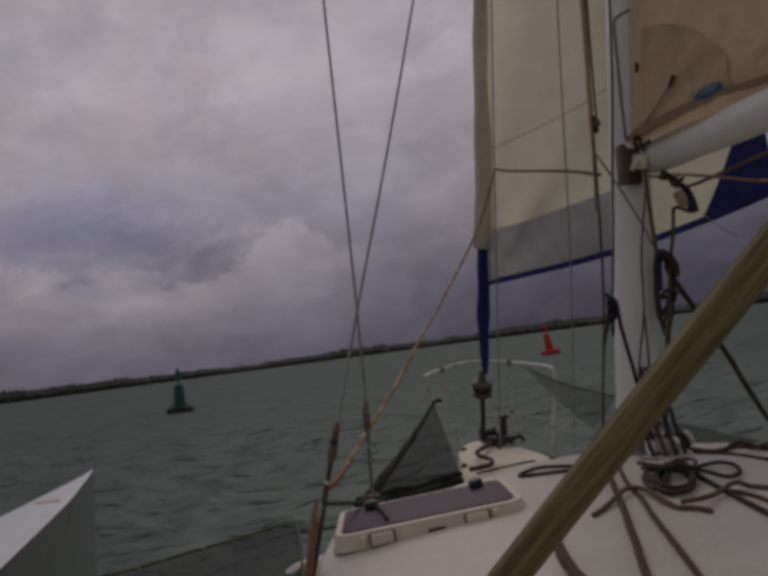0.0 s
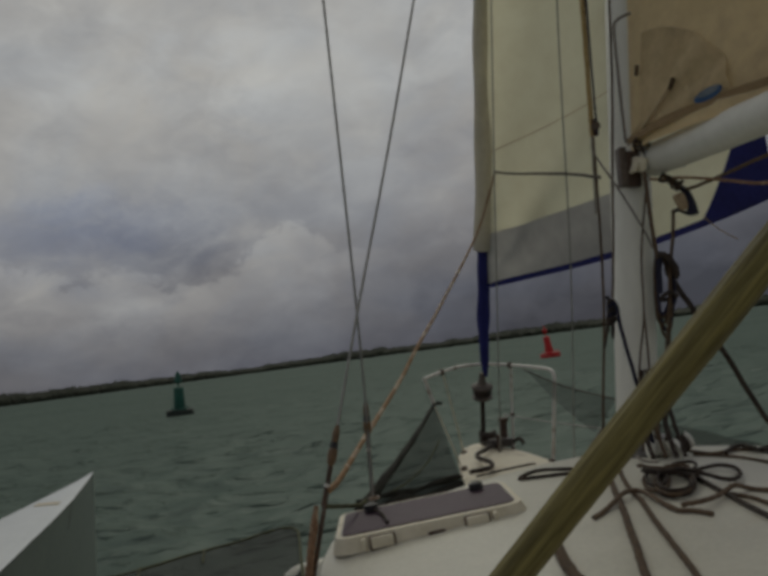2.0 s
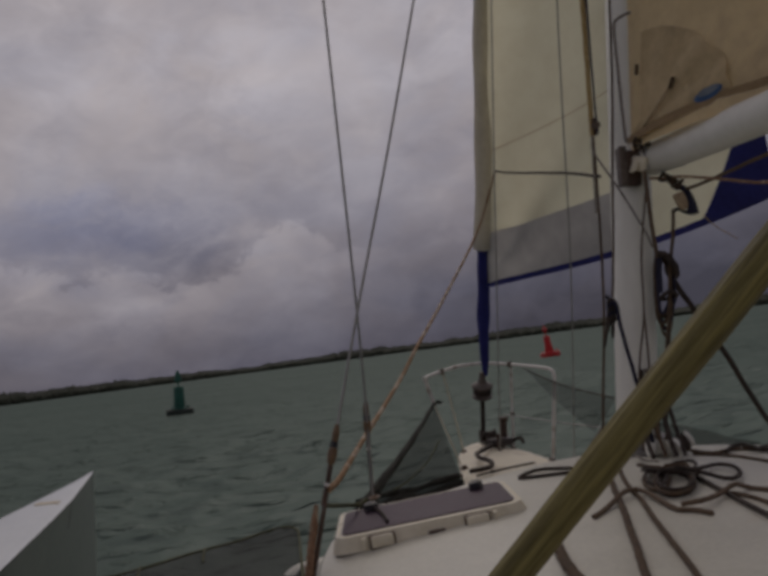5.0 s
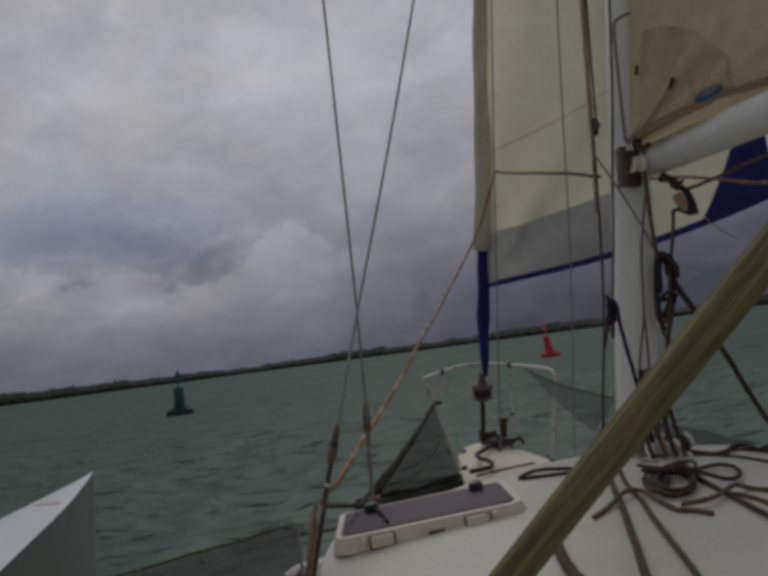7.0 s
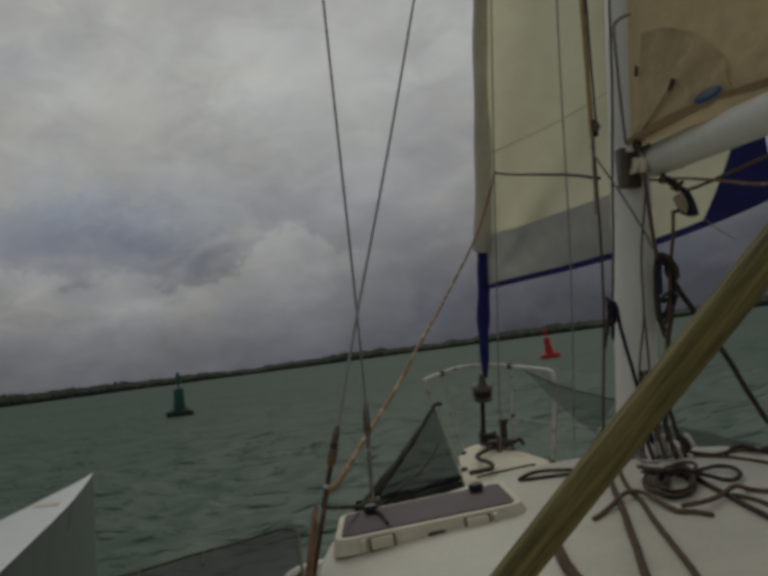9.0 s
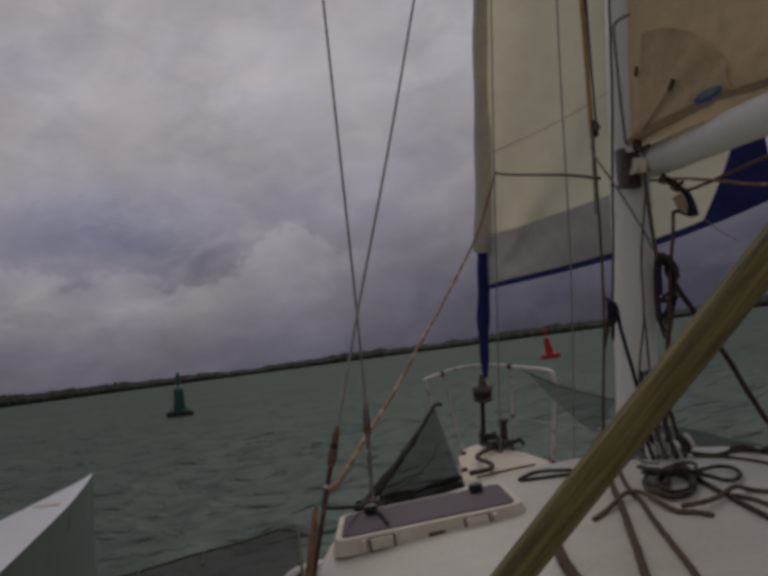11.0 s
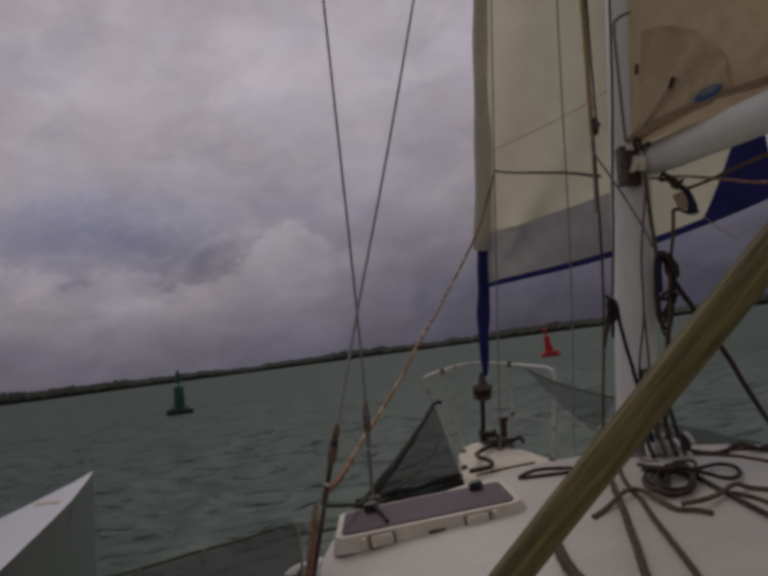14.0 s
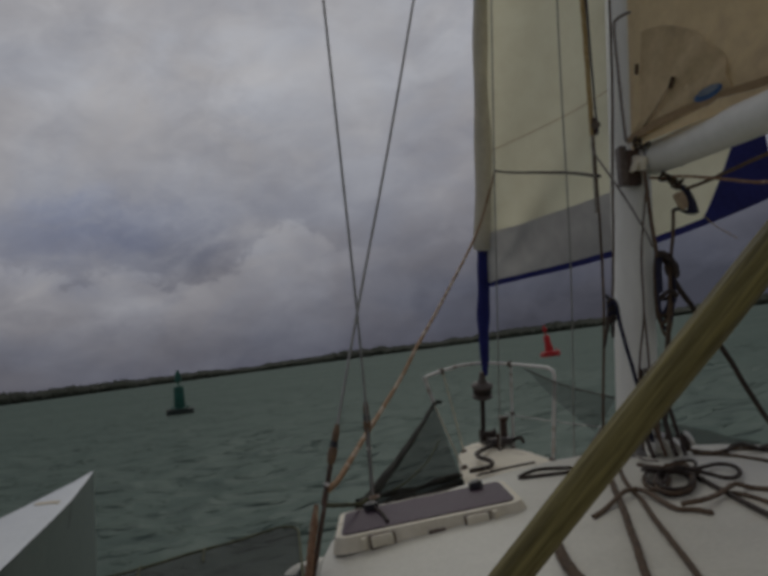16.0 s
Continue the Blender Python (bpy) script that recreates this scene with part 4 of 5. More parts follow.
roof_rope("thin brown rope leading aft over the roof", [(-0.135, 1.545), (-0.127, 1.521), (-0.120, 1.483), (-0.121, 1.436), (-0.125, 1.25)], 0.0045, rope_brown)
roof_rope("dark rope loop on the cabin roof", [(-0.100, 1.770), (-0.041, 1.828), (-0.004, 1.840), (0.010, 1.799), (-0.018, 1.718), (-0.064, 1.658), (-0.090, 1.660), (-0.098, 1.706)], 0.0052, rope_dark, (.010, .006, .006, .006, .006, .006, .008, .010), closed=True)
roof_rope("dark elastic loop lying by the hatch", [(-0.312, 2.071), (-0.391, 2.125), (-0.450, 2.085), (-0.462, 2.050), (-0.405, 2.030), (-0.320, 2.008)], 0.0048, rope_dark)
roof_rope("thick brown rope end under the pole", [(-0.545, 1.50), (-0.557, 1.434), (-0.577, 1.311), (-0.586, 1.241), (-0.60, 1.05)], 0.010, rope_brown)
roof_rope("brown rope along the front edge of the roof", [(0.020, 2.13), (0.047, 2.112), (0.094, 2.066), (0.152, 2.097), (0.205, 2.119), (0.260, 2.10), (0.45, 2.05)], 0.0050, rope_brown, (.014, .006, 0, 0, 0))
roof_rope("dark rope bunched at the front edge of the roof", [(0.135, 2.065), (0.193, 2.129), (0.230, 2.140), (0.232, 2.085), (0.270, 2.06), (0.42, 2.02)], 0.0062, rope_dark, (0, .006, .008, .006, 0))
roof_rope("dark rope end crossing the front edge of the roof", [(0.205, 2.035), (0.245, 2.075), (0.316, 2.150), (0.42, 2.18)], 0.0050, rope_dark, (.010, .008, .004))
roof_rope("thin brown rope by the front edge of the roof", [(0.045, 2.075), (0.057, 2.061), (0.108, 2.016), (0.134, 1.963), (0.148, 1.880), (0.18, 1.70)], 0.0042, rope_brown)

# coil of halyard at the mast's foot
coil = thing("rope_coil", "dark and brown halyard coil lying at the mast foot", "rope coil", roof(-0.2, 1.70))


def coil_turn(name, pts, up, r, material, closed=True):
    """A slack turn over the roof through a few places."""
    part(name, bar([roof(x, y, up) for x, y in pts], r, 6, 8, 0.1, closed), material, coil)


RING = [(-0.156, 1.665), (-0.207, 1.590), (-0.246, 1.577), (-0.255, 1.627), (-0.227, 1.719), (-0.174, 1.806), (-0.127, 1.829), (-0.121, 1.766)]
SIDE = [(-0.186, 1.729), (-0.226, 1.660), (-0.255, 1.644), (-0.258, 1.686), (-0.233, 1.767), (-0.190, 1.844), (-0.155, 1.867), (-0.154, 1.816)]


def shrunk(pts, k, dx=0.0, dy=0.0):
    cx, cy = sum(p[0] for p in pts) / len(pts), sum(p[1] for p in pts) / len(pts)
    return [(cx + (x - cx) * k + dx, cy + (y - cy) * k + dy) for x, y in pts]


coil_turn("turn", RING, 0.006, 0.0042, rope_dark)
coil_turn("turn", shrunk(RING, 0.97, -0.006, -0.012), 0.013, 0.0040, rope_brown)
coil_turn("turn", shrunk(RING, 0.93, 0.002, -0.004), 0.019, 0.0038, rope_dark)
coil_turn("turn", shrunk(RING, 0.72, 0.004, 0.004), 0.008, 0.0034, rope_dark)
coil_turn("turn", SIDE, 0.008, 0.0044, rope_brown)
coil_turn("turn", shrunk(SIDE, 0.84, 0.002, 0.004), 0.015, 0.0044, rope_dark)
for pts, up, material in (([(-0.186, 1.889), (-0.173, 1.825), (-0.142, 1.784), (-0.118, 1.715)], 0.020, rope_dark), ([(-0.211, 1.825), (-0.189, 1.767), (-0.149, 1.748), (-0.136, 1.690)], 0.020, rope_dark),
                          ([(-0.216, 1.793), (-0.194, 1.742), (-0.150, 1.744), (-0.130, 1.697)], 0.030, rope_dark), ([(-0.205, 1.862), (-0.180, 1.800), (-0.146, 1.766), (-0.126, 1.704)], 0.026, rope_brown)):
    coil_turn("strand", pts, up, 0.0048, material, False)
coil_turn("bight", [(-0.130, 1.842), (-0.100, 1.873), (-0.063, 1.872), (-0.071, 1.824), (-0.110, 1.767), (-0.140, 1.766)], 0.020, 0.0040, rope_dark, False)
coil_turn("bight", [(-0.156, 1.817), (-0.119, 1.809), (-0.112, 1.783), (-0.140, 1.745)], 0.026, 0.0040, rope_brown, False)
part("tail", bar([roof(-0.118, 2.080, .012), roof(-0.126, 2.020, .010), roof(-0.128, 1.978, .012), roof(-0.130, 1.915, .020)], 0.0036, 6, 8, 0.1), rope_grey, coil, "pale grey tail")

# lines on and beside the mast
rope("brown halyard down the mast's port edge", [(0.03, 2.15, 6.0), (0.010, 2.145, 3.6), (-0.016, 2.140, 3.1), (-0.037, 2.140, 2.80), (-0.057, 2.140, 2.513), (-0.084, 2.140, 2.241), (-0.099, 2.140, 2.063), (-0.119, 2.140, 1.880)], 0.0038, rope_brown)
rope("dull grey tack line close along the mast", [(0.008, 2.10, 2.738), (-0.010, 2.11, 2.735), (-0.028, 2.115, 2.725), (-0.041, 2.118, 2.702), (-0.042, 2.12, 2.58), (-0.041, 2.12, 2.414), (-0.039, 2.12, 2.34)], 0.0046, rope_grey)
rope("yellow-brown halyard beside the mast", [(-0.06, 2.24, 6.0), (-0.078, 2.236, 3.6), (-0.084, 2.235, 3.1), (-0.088, 2.235, 2.84), (-0.090, 2.235, 2.694), (-0.096, 2.235, 2.455), (-0.097, 2.235, 2.40)], 0.0075, rope_yellow)
rope("navy line beside the yellow halyard", [(-0.045, 2.22, 6.0), (-0.064, 2.22, 3.6), (-0.072, 2.22, 3.1), (-0.078, 2.22, 2.85), (-0.083, 2.22, 2.64), (-0.086, 2.22, 2.405)], 0.0032, rope_navy)
rope("thin line from halyard block across the mast", [(-0.097, 2.235, 2.40), (-0.120, 2.18, 2.335), (-0.105, 2.10, 2.232), (-0.060, 2.10, 2.150), (-0.016, 2.10, 2.060), (0.000, 2.10, 2.015)], 0.0032, rope_grey)
rope("thin grey line down from the halyard block", [(-0.098, 2.235, 2.42), (-0.103, 2.24, 2.26), (-0.108, 2.24, 2.15)], 0.0030, rope_grey)
rope("brown line beside the mast", [(0.020, 2.49, 3.0), (0.008, 2.50, 2.5), (-0.001, 2.50, 2.143), (-0.016, 2.50, 1.851), (-0.065, 2.48, 1.452), (-0.07, 2.45, 1.30)], 0.0045, rope_brown)
rope("black line from the cleat down the mast", [(-0.126, 2.14, 1.872), (-0.118, 2.12, 1.852), (-0.111, 2.12, 1.783), (-0.084, 2.11, 1.619), (-0.06, 2.09, 1.44)], 0.0058, rope_navy)
rope("thin dark line down the mast", [(-0.002, 2.10, 2.19), (-0.030, 2.10, 2.04), (-0.040, 2.10, 1.95), (-0.048, 2.10, 1.812), (-0.078, 2.10, 1.653), (-0.088, 2.10, 1.43)], 0.0030, rope_brown)
rope("thin line beside the mast foot", [(-0.046, 2.10, 1.83), (-0.046, 2.10, 1.71), (-0.050, 2.10, 1.45)], 0.0030, rope_brown)
rope("dark brown line under the gooseneck", [(-0.002, 2.10, 2.25), (0.000, 2.10, 2.209), (0.002, 2.10, 2.138), (0.006, 2.10, 2.05), (0.016, 2.11, 1.985)], 0.0060, rope_warm)
knot = thing("cleat_with_line", "black cleat with dark line made fast on it", "cleat", (-0.12, 2.16, 1.82))
part("cleat", bar([(-0.139, 2.142, 1.884), (-0.131, 2.138, 1.868), (-0.127, 2.138, 1.81), (-0.128, 2.145, 1.768)], 0.0062), black_plastic, knot)
for k in range(5):
    z = 1.862 - 0.013 * k
    part("turn", bar([(-0.139, 2.135, z), (-0.128, 2.126, z + 0.010), (-0.118, 2.136, z + 0.003), (-0.127, 2.148, z - 0.010)], 0.0042, 6, 8, 0.1, True), rope_navy if k % 2 else rope_dark, knot)
for x0, x1, z1, r in ((-0.128, -0.131, 1.757, 0.0042), (-0.134, -0.146, 1.772, 0.0036), (-0.138, -0.158, 1.735, 0.0040)):
    part("tail", bar([(x0, 2.138, 1.835), ((x0 + x1) / 2, 2.135, (1.835 + z1) / 2), (x1, 2.138, z1)], r, 6, 8, 0.1), rope_dark, knot)
block1 = thing("halyard_block", "brown halyard block beside the mast", "pulley block", (-0.09, 2.235, 2.42))
part("cheek", block(bmesh.new(), (0.022, 0.02, 0.055), Matrix.Translation((-0.088, 2.235, 2.428)), 0.006), rusty, block1)
part("sheave", lathe(bmesh.new(), [(0.014, -0.006), (0.011, 0), (0.014, 0.006)], 12, Matrix.Translation((-0.088, 2.222, 2.428)) @ Matrix.Rotation(radians(90), 4, "X")), bracket_brown, block1)

# coil hanging at the mast
hung = thing("hanging_coil", "navy and brown halyard coil hung on the mast", "rope coil", (0.05, 2.15, 1.99))
rng = random.Random(5)
for k in range(6):
    a, b = rng.uniform(-.007, .007), rng.uniform(-.012, .012)
    low = 1.745 + 0.018 * k + rng.uniform(-.008, .008)
    part("turn", bar([(0.036 + a, 2.13 + b, 2.000), (0.016 + a, 2.12 + b, 1.965), (0.006 + a * .6, 2.12 + b, 1.88), (0.008 + a, 2.12 + b, 1.80 + 0.25 * (low - 1.745)), (0.026 + a, 2.125 + b, low), (0.046 + a, 2.13 + b, low + 0.035), (0.058 + a * .6, 2.13 + b, 1.85), (0.060 + a * .6, 2.13 + b, 1.93)], 0.0044, 6, 8, 0.1, True),
         rope_navy if k % 2 else rope_brown, hung)
part("leg", bar([(0.026, 2.11, 1.995), (0.014, 2.105, 1.95), (0.010, 2.105, 1.88)], 0.0095, 6, 8, 0.1), rope_navy, hung, "thick navy strands")
part("binding", bar([(0.010, 2.10, 1.865), (0.034, 2.09, 1.882), (0.062, 2.11, 1.868), (0.036, 2.15, 1.862)], 0.0058, 6, 8, 0.1, True), rope_dark, hung)
part("head", bar([(0.014, 2.10, 1.995), (0.036, 2.09, 1.985), (0.062, 2.10, 1.952), (0.070, 2.12, 1.925)], 0.0105, 6, 8, 0.1), rope_dark, hung, "dark knotted head of the coil")
part("tail", bar([(0.030, 2.13, 1.76), (0.026, 2.12, 1.73), (0.020, 2.12, 1.66)], 0.005, 6, 8, 0.1), rope_dark, hung)

# kicking strap and lines under the boom
vang = thing("kicking_strap", "navy webbing and block under the boom", "tackle", (0.09, 2.05, 2.2))
part("webbing", sweep(bmesh.new(), spline([(0.066, 2.10, 2.219), (0.094, 2.10, 2.196), (0.118, 2.10, 2.181), (0.131, 2.10, 2.146), (0.135, 2.10, 2.108)], 6), [0.007] * 6 + [0.009 + 0.0009 * k for k in range(19)], 8, squash=0.6), rope_navy, vang)
part("block", block(bmesh.new(), (0.032, 0.020, 0.054), Matrix.Translation((0.101, 2.098, 2.148)) @ Matrix.Rotation(radians(-22), 4, "Y"), 0.008), block_tan, vang, "tan plastic block")
part("hook", bar([(0.077, 2.10, 2.122), (0.092, 2.10, 2.124), (0.112, 2.10, 2.114), (0.134, 2.10, 2.108)], 0.0055), black_plastic, vang)
part("fall", bar([(0.077, 2.10, 2.122), (0.068, 2.10, 2.05), (0.052, 2.11, 1.943), (0.035, 2.11, 1.80), (-0.02, 2.10, 1.45)], 0.0033, 8, 8, 0.1), rope_brown, vang)
part("fall", bar([(0.072, 2.10, 2.125), (0.063, 2.10, 2.05), (0.047, 2.11, 1.943), (0.028, 2.11, 1.80), (-0.045, 2.10, 1.45)], 0.0028, 8, 8, 0.1), rope_warm, vang)
rope("brown reefing line below the boom", [(0.116, 2.10, 2.183), (0.140, 2.02, 2.185), (0.164, 1.75, 2.189), (0.30, 1.2, 2.22), (0.36, 1.0, 2.26)], 0.0050, rope_warm)
rope("thin brown reefing line with fraying", [(0.012, 2.10, 2.222), (0.055, 2.10, 2.220), (0.090, 2.04, 2.208), (0.129, 1.90, 2.163), (0.132, 1.75, 2.118), (0.14, 1.6, 2.09)], 0.0042, rope_tan)
rope("thin loose line hanging off the headsail edge", [(0.175, 2.12, 2.106), (0.190, 2.10, 2.075), (0.212, 2.08, 2.047), (0.24, 2.06, 2.02)], 0.0015, rope_light)
rope("dark sheet leading to the starboard side", [(0.072, 2.16, 1.96), (0.087, 2.2, 1.946), (0.184, 2.25, 1.822), (0.285, 2.30, 1.70), (0.467, 2.40, 1.453), (0.60, 2.40, 1.30)], 0.0085, rope_dark)
rope("tan tack line up the mainsail", [(-0.014, 2.10, 2.347), main_at(0.025, 0.007) + OFF, main_at(0.054, 0.0165) + OFF], 0.0032, rope_light)
rope("dark line lying along the boom", [(-0.012, 2.10, 2.335), (0.015, 2.06, 2.338), (0.055, 2.0, 2.350), (0.088, 1.93, 2.368)], 0.0042, rope_brown)

# lashing at the tack and knotted reefing line under the boom
lash = thing("tack_lashing", "dark knotted lashing at the mainsail tack", "rope", (-0.01, 2.10, 2.335))
rng = random.Random(11)
for k in range(4):
    c = Vector((-0.012 + 0.010 * k - 0.012 * (k % 2), 2.095, 2.335 - 0.010 * (k % 3)))
    part("turn", bar([c + Vector((0.014 * math.cos(w + k), 0.010 * math.sin(2 * w + k), 0.013 * math.sin(w + k))) for w in (0, 1.2, 2.5, 3.8, 5.0)], 0.0042, 5, 7, 0.1, True), rope_dark, lash)
reef = thing("reef_knot", "brown knotted line hanging under the boom", "rope", (0.06, 2.06, 2.21))
for k in range(5):
    c = Vector((0.050 + 0.011 * k, 2.085, 2.222 - 0.007 * k + rng.uniform(-.006, .006)))
    part("turn", bar([c + Vector((0.011 * math.cos(w + 2 * k), 0.012 * math.sin(2 * w + k), 0.013 * math.sin(w + k))) for w in (0, 1.2, 2.5, 3.8, 5.0)], 0.0040, 5, 7, 0.1, True), rope_brown if k % 2 else rope_dark, reef)

# dark tails round the mast foot
for x0, x1, r, m in ((-0.060, -0.085, 0.0065, rope_dark), (-0.045, -0.050, 0.0055, rope_brown), (-0.022, -0.020, 0.0070, rope_dark), (0.000, 0.006, 0.0060, rope_dark)):
    rope("dark halyard tail at the mast foot", [(x0, 2.13, 1.66), (x0 * 1.05, 2.105, 1.56), (x1, 2.075, 1.47), (x1 - 0.01, 2.02, 1.422)], r, m)

# orange flecked line, shroud to headsail
rope("orange flecked line from shroud to headsail", [(-0.986, 1.712, 1.458), (-0.958, 1.82, 1.468), (-0.899, 2.1, 1.509), (-0.718, 2.75, 1.662), (-0.62, 3.0, 1.78), (-0.407, 3.6, 2.008), (-0.064, 4.30, 2.454), (0.03, 4.119, 2.768)], 0.0070, rope_orange, steps=60)
rope("thin dark line across the headsail to the mast", [(0.03, 4.119, 2.768), (0.05, 3.9, 2.70), (0.054, 3.0, 2.467), (-0.05, 2.33, 2.289)], 0.0058, rope_dark)
bound = spline([Vector(p) for p in ((-1.0150, 1.700, 1.429), (-1.0195, 1.69, 1.406), (-1.0242, 1.68, 1.377), (-1.0314, 1.665, 1.339), (-1.038, 1.65, 1.291), (-1.046, 1.635, 1.235))], 14)
single("rope", sweep(bmesh.new(), bound, [(0.0046 + 0.0040 * min(1.0, 3.2 * k / len(bound))) * (1 + 0.10 * noise.noise(Vector((k * 0.31, 2.0, 0)))) for k in range(len(bound))], 12, lay=0.14), rope_tan,
       "frayed orange-brown line bound along the shroud foot", "rope", group="ropes")

# foredeck clutter
rope("dark mooring line snaking on the foredeck", [(-0.011, 4.66, 1.15), (-0.07, 4.55, 1.145), (-0.155, 4.40, 1.14), (-0.17, 4.25, 1.138), (-0.14, 4.08, 1.135), (-0.18, 3.933, 1.13), (-0.29, 3.905, 1.12)], 0.0125, rope_dark)
roller = thing("bow_roller", "dark bow fitting with anchor tackle", "bow fitting", (0.05, 4.85, 1.13))
part("base", block(bmesh.new(), (0.16, 0.28, 0.05), Matrix.Translation((0.06, 4.84, 1.155)), 0.012), drum_dark, roller)
part("drum", lathe(bmesh.new(), [(0.045, -0.05), (0.03, -0.03), (0.03, 0.03), (0.045, 0.05)], 14, Matrix.Translation((0.0, 4.82, 1.19)) @ Matrix.Rotation(radians(90), 4, "Y")), rope_dark, roller)
part("bollard", lathe(bmesh.new(), [(0.03, 0), (0.022, 0.03), (0.022, 0.12), (0.034, 0.13), (0.034, 0.15)], 14, Matrix.Translation((0.105, 4.80, 1.155))), rusty, roller)
part("shackle", bar([(0.15, 4.78, 1.15), (0.19, 4.74, 1.17), (0.21, 4.72, 1.14)], 0.012), rope_dark, roller)
part("stay_foot", bar([(0.027, 4.62, 1.11), (0.027, 4.60, 1.22)], 0.013), rusty, roller)
# no rope here: a dark strand draws the shadow between foredeck and roof
rope("thin dark strand drawn as the shadow line between roof and foredeck", [(-0.56, 2.190, 1.383), (-0.50, 2.212, 1.388), (-0.43, 2.232, 1.394), (-0.37, 2.246, 1.398)], 0.0034, rope_dark)

# ------------------------------------------------------------------ netting
net = thing("port_netting", "dark sagging safety netting with thick edge rope", "netting", (-0.4, 3.5, 1.1))
def net_top(t):
    return Vector((-0.415, 4.2, 1.465)).lerp(Vector((-0.915, 2.06, 1.335)), t) - Vector((0, 0, 0.02 * math.sin(math.pi * t)))
NET_LOW = spline([Vector(p) for p in ((-0.325, 4.02, 1.075), (-0.595, 3.5, 1.121), (-0.76, 3.0, 1.20), (-0.905, 2.25, 1.305))], 10)
def net_low(t):
    k = t * (len(NET_LOW) - 1)
    i = min(int(k), len(NET_LOW) - 2)
    return NET_LOW[i].lerp(NET_LOW[i + 1], k - i)
part("mesh", grid(bmesh.new(), 30, 10, lambda u, v: net_top(u).lerp(net_low(u), v) + Vector((-0.05 * math.sin(math.pi * v) * math.sin(math.pi * u), 0, 0.01 * noise.noise(Vector((u * 9, v * 5, 1)))))), net_mesh, net)
part("edge_rope", sweep(bmesh.new(), [net_top(t) for t in np.linspace(0, 1, 24)], [0.009 + 0.007 * t + 0.001 * math.sin(t * 17) for t in np.linspace(0, 1, 24)], 8, lay=0.1), net_rope, net)
part("corner_rope", bar([(-0.418, 4.195, 1.462), (-0.395, 4.22, 1.470), (-0.370, 4.245, 1.464)], 0.010, 6, 8, 0.1), net_rope, net)
part("foot_roll", sweep(bmesh.new(), [net_low(t) + Vector((0, 0, 0.008 + 0.006 * math.sin(t * 9))) for t in np.linspace(0, 1, 24)], [0.014 + 0.005 * math.sin(t * 14) for t in np.linspace(0, 1, 24)], 8, lay=0.1), net_rope, net)
part("fold", sweep(bmesh.new(), [net_low(t) + Vector((0.015, 0, -0.028 - 0.006 * math.sin(t * 7))) for t in np.linspace(0.02, 0.80, 20)], [0.020 + 0.005 * math.sin(t * 11) for t in np.linspace(0, 1, 20)], 8, lay=0.1), net_rope, net)
part("crease", bar([(-0.760, 2.95, 1.225), (-0.66, 3.3, 1.205), (-0.53, 3.68, 1.225), (-0.425, 4.0, 1.285)], 0.0034, 8, 8, 0.15), rope_olive, net)
part("skirt", grid(bmesh.new(), 30, 6, lambda u, v: net_low(0.02 + 0.96 * u) + Vector((0.05 * v + 0.012 * math.sin(u * 23) * v, -0.03 * v, -0.15 * v * (1 - 0.55 * u)))), net_skirt, net, "doubled dark net below the foot roll")
part("tie_cord", bar([(-0.892, 2.075, 1.362), (-0.911, 2.02, 1.362), (-0.9505, 1.9, 1.385), (-0.985, 1.77, 1.412), (-0.997, 1.716, 1.426)], 0.0052, 8, 8, 0.15), rope_olive, net)
net2 = thing("starboard_netting", "thin dark netting hung from the pulpit", "netting", (0.4, 4.2, 1.2))
part("mesh", grid(bmesh.new(), 20, 8, lambda u, v: Vector((0.25, 4.72, 1.61)).lerp(Vector((0.36, 3.45, 1.475)), u).lerp(Vector((0.25, 4.72, 1.61)).lerp(Vector((0.30, 3.60, 1.31)), u), v) + Vector((0.01 * math.sin(3 * u + 2 * v), 0, -0.02 * math.sin(math.pi * u)))), net_thin, net2)
part("edge_rope", bar([(0.25, 4.72, 1.61), (0.305, 4.1, 1.52), (0.36, 3.45, 1.475)], 0.004, 8, 6), rope_dark, net2)

SAG = spline([Vector(p) for p in ((0.33, 3.60, 1.300), (0.451, 3.30, 1.361), (0.468, 3.05, 1.377), (0.473, 2.85, 1.375), (0.459, 2.65, 1.372), (0.428, 2.40, 1.380))], 6)
part("skirt", grid(bmesh.new(), len(SAG) - 1, 4, lambda u, v: SAG[round(u * (len(SAG) - 1))] + Vector((0.006 * math.sin(u * 21), 0.05 * v, -0.13 * v))), net_mesh, net2, "slack foot of the net beside the cabin")

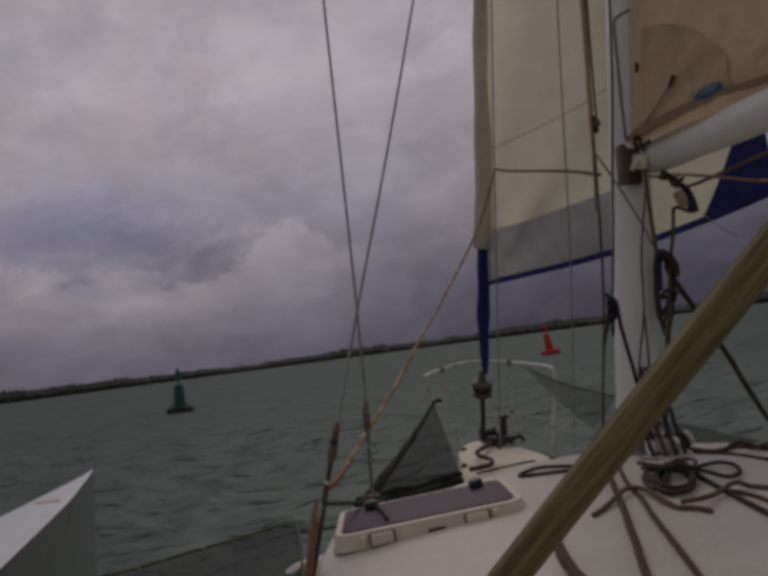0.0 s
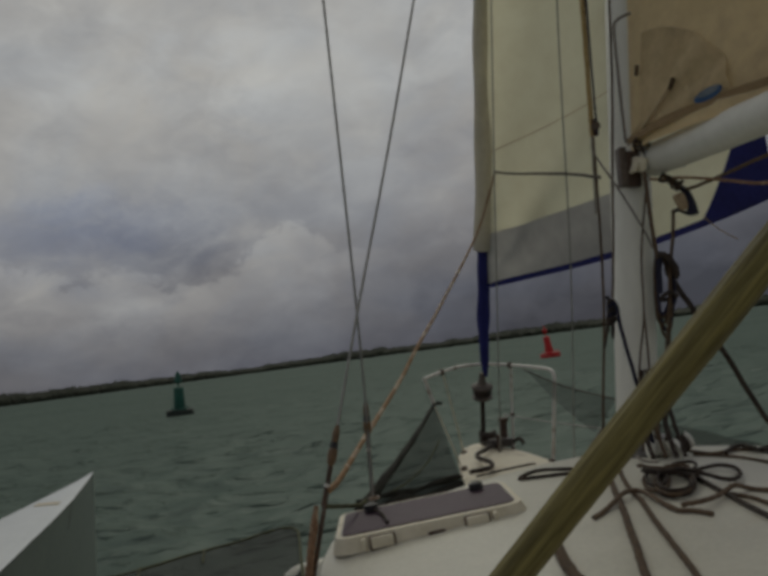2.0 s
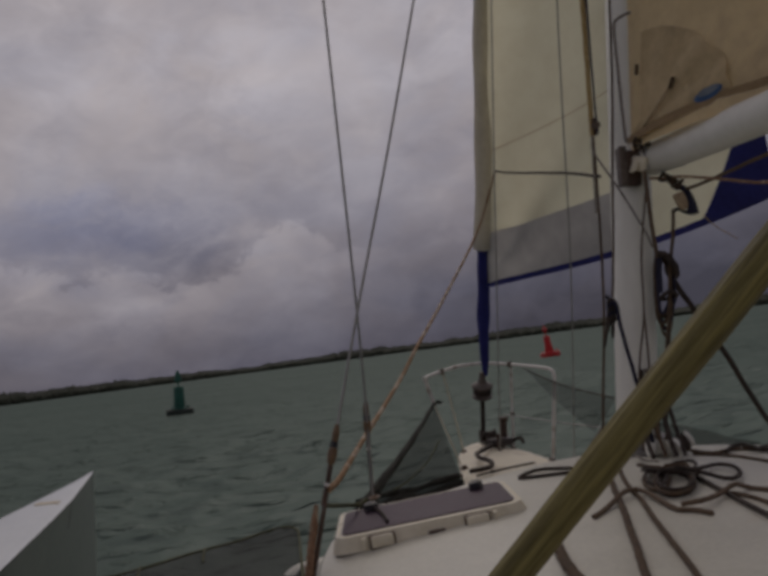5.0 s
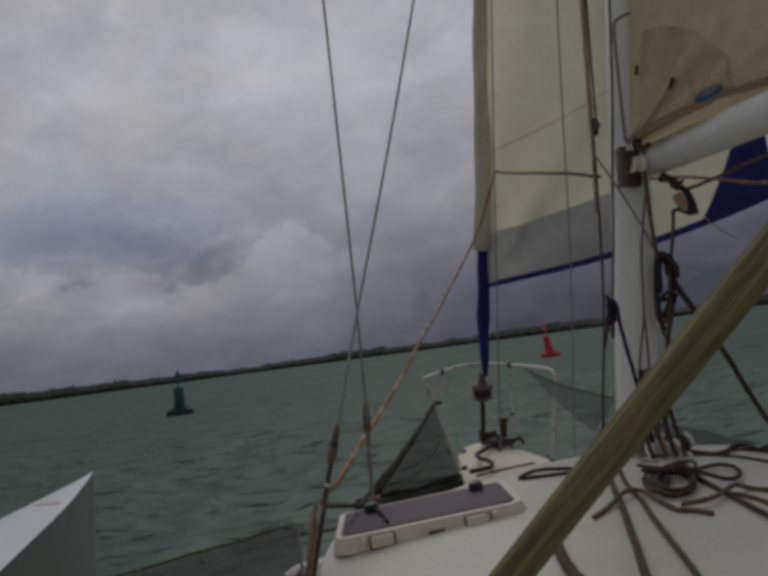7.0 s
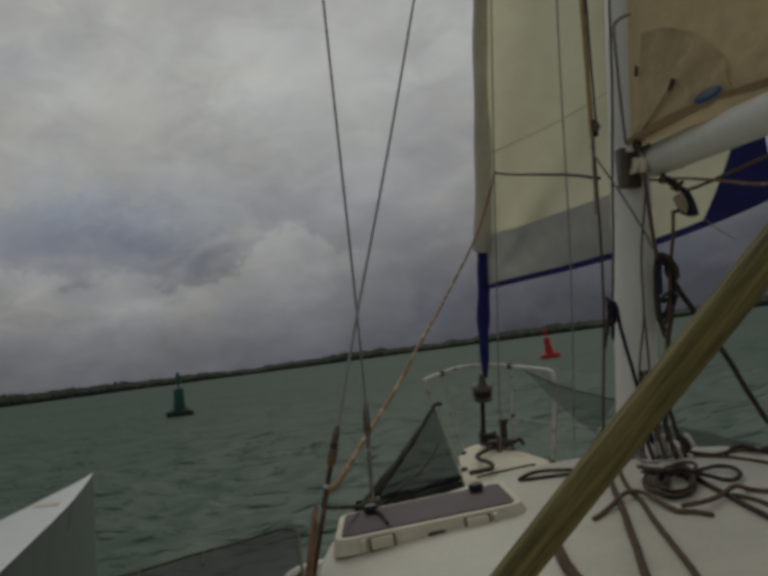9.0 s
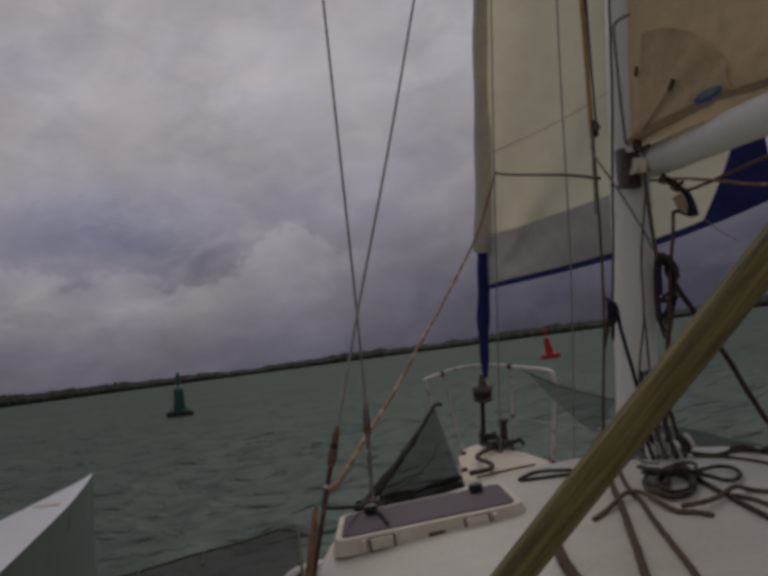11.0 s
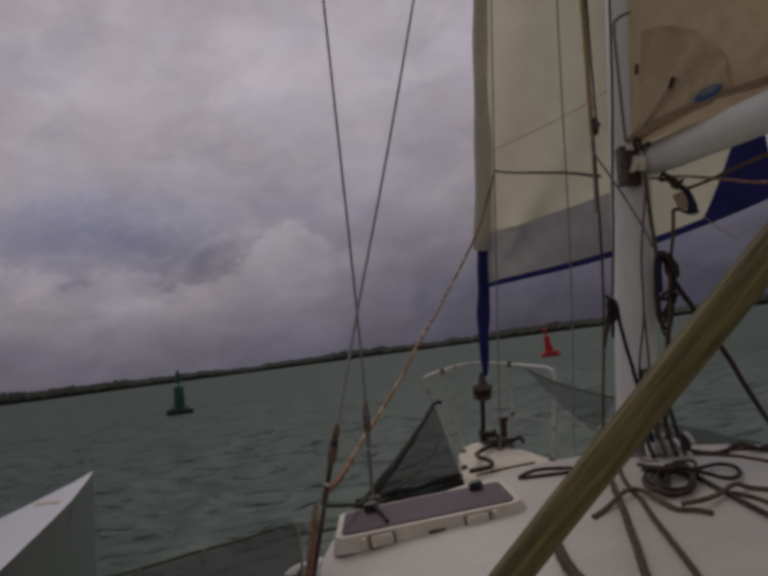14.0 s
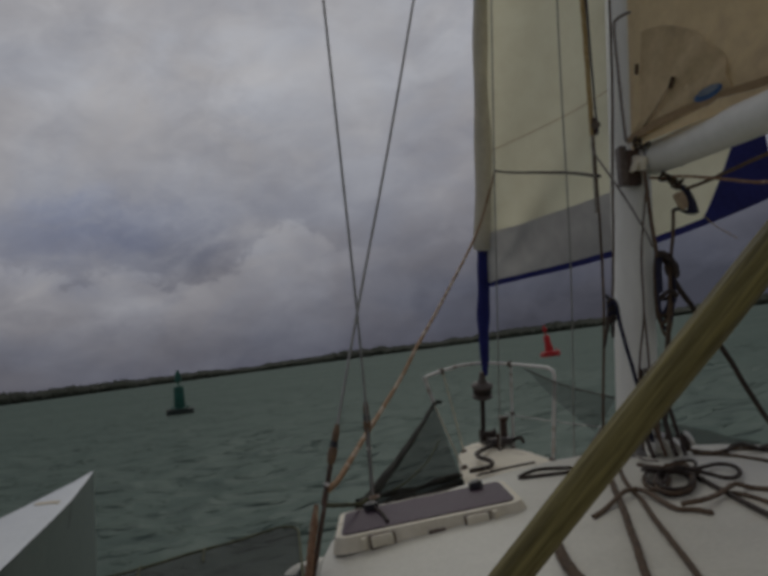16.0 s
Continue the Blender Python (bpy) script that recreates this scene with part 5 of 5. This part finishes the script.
# trampoline between the hulls, laced to a yellowish edge cord
tramp = thing("trampoline", "dark net trampoline slung between the hulls", "trampoline", (-1.3, 2.5, 1.0))
EDGE = spline([Vector(p) for p in ((-1.172, 3.50, 0.955), (-1.188, 3.66, 0.95), (-1.232, 3.735, 0.95), (-1.285, 3.74, 0.95), (-1.352, 3.67, 0.95), (-1.455, 3.54, 0.95), (-1.64, 3.40, 0.945), (-1.90, 3.16, 0.94), (-2.28, 2.86, 0.96))], 10)
def tramp_at(u, v):
    k = u * (len(EDGE) - 1)
    i = min(int(k), len(EDGE) - 2)
    p = EDGE[i].lerp(EDGE[i + 1], k - i)
    far = Vector((p.x + 0.30 * (1 - u), -0.6, 0.98))
    q = p.lerp(far, v)
    q.z -= 0.10 * math.sin(math.pi * v) * math.sin(math.pi * u) + 0.012 * noise.noise(Vector((u * 12, v * 9, 3)))
    return q
part("mesh", grid(bmesh.new(), 40, 40, tramp_at), net_tramp, tramp)
part("edge_cord", sweep(bmesh.new(), [tramp_at(0, v) for v in (0.20, 0.14, 0.09, 0.04)] + EDGE, 0.0062, 8, lay=0.1), rope_olive, tramp, "yellow-green edge cord")
for u in (0.72, 0.84):
    part("lashing", bar([tramp_at(u, 0.0) + Vector((0, 0, 0.008)), tramp_at(u - 0.004, 0.02) + Vector((0, 0, 0.012)), tramp_at(u - 0.012, 0.05) + Vector((0, 0, 0.008))], 0.005, 4, 6), rope_olive, tramp)

# ------------------------------------------------------------------ pole across the foreground
POLE_A, POLE_B = Vector((-0.998, 0.7, 1.338)), Vector((-0.386, 0.583, 2.016))
bm = bmesh.new()
length, rings = (POLE_B - POLE_A).length, []
for i in range(60):
    z = length * i / 59
    bow = 0.004 * math.sin(math.pi * z / length)
    ring = []
    for k in range(48):
        w = 2 * math.pi * k / 48
        r = (0.0140 + 0.0032 * min(1.0, 1.6 * z / length)) * (1 + 0.040 * math.cos(5 * w + 0.6) + 0.022 * math.cos(11 * w + 2) + 0.03 * noise.noise(Vector((z * 9, math.cos(w) * 2, math.sin(w) * 2))))
        ring.append(bm.verts.new((r * math.cos(w) + bow, r * math.sin(w), z)))
    rings.append(ring)
for A, B in zip(rings, rings[1:]):
    for k in range(48):
        bm.faces.new((A[k], A[(k + 1) % 48], B[(k + 1) % 48], B[k]))
bm.faces.new(rings[0][::-1]), bm.faces.new(rings[-1])
single("wooden_pole", bm, pole_wood, "weathered olive-brown grooved wooden pole propped on the roof", "pole",
       place=BOAT @ Matrix.Translation(POLE_A) @ (POLE_B - POLE_A).to_track_quat("Z", "Y").to_matrix().to_4x4())
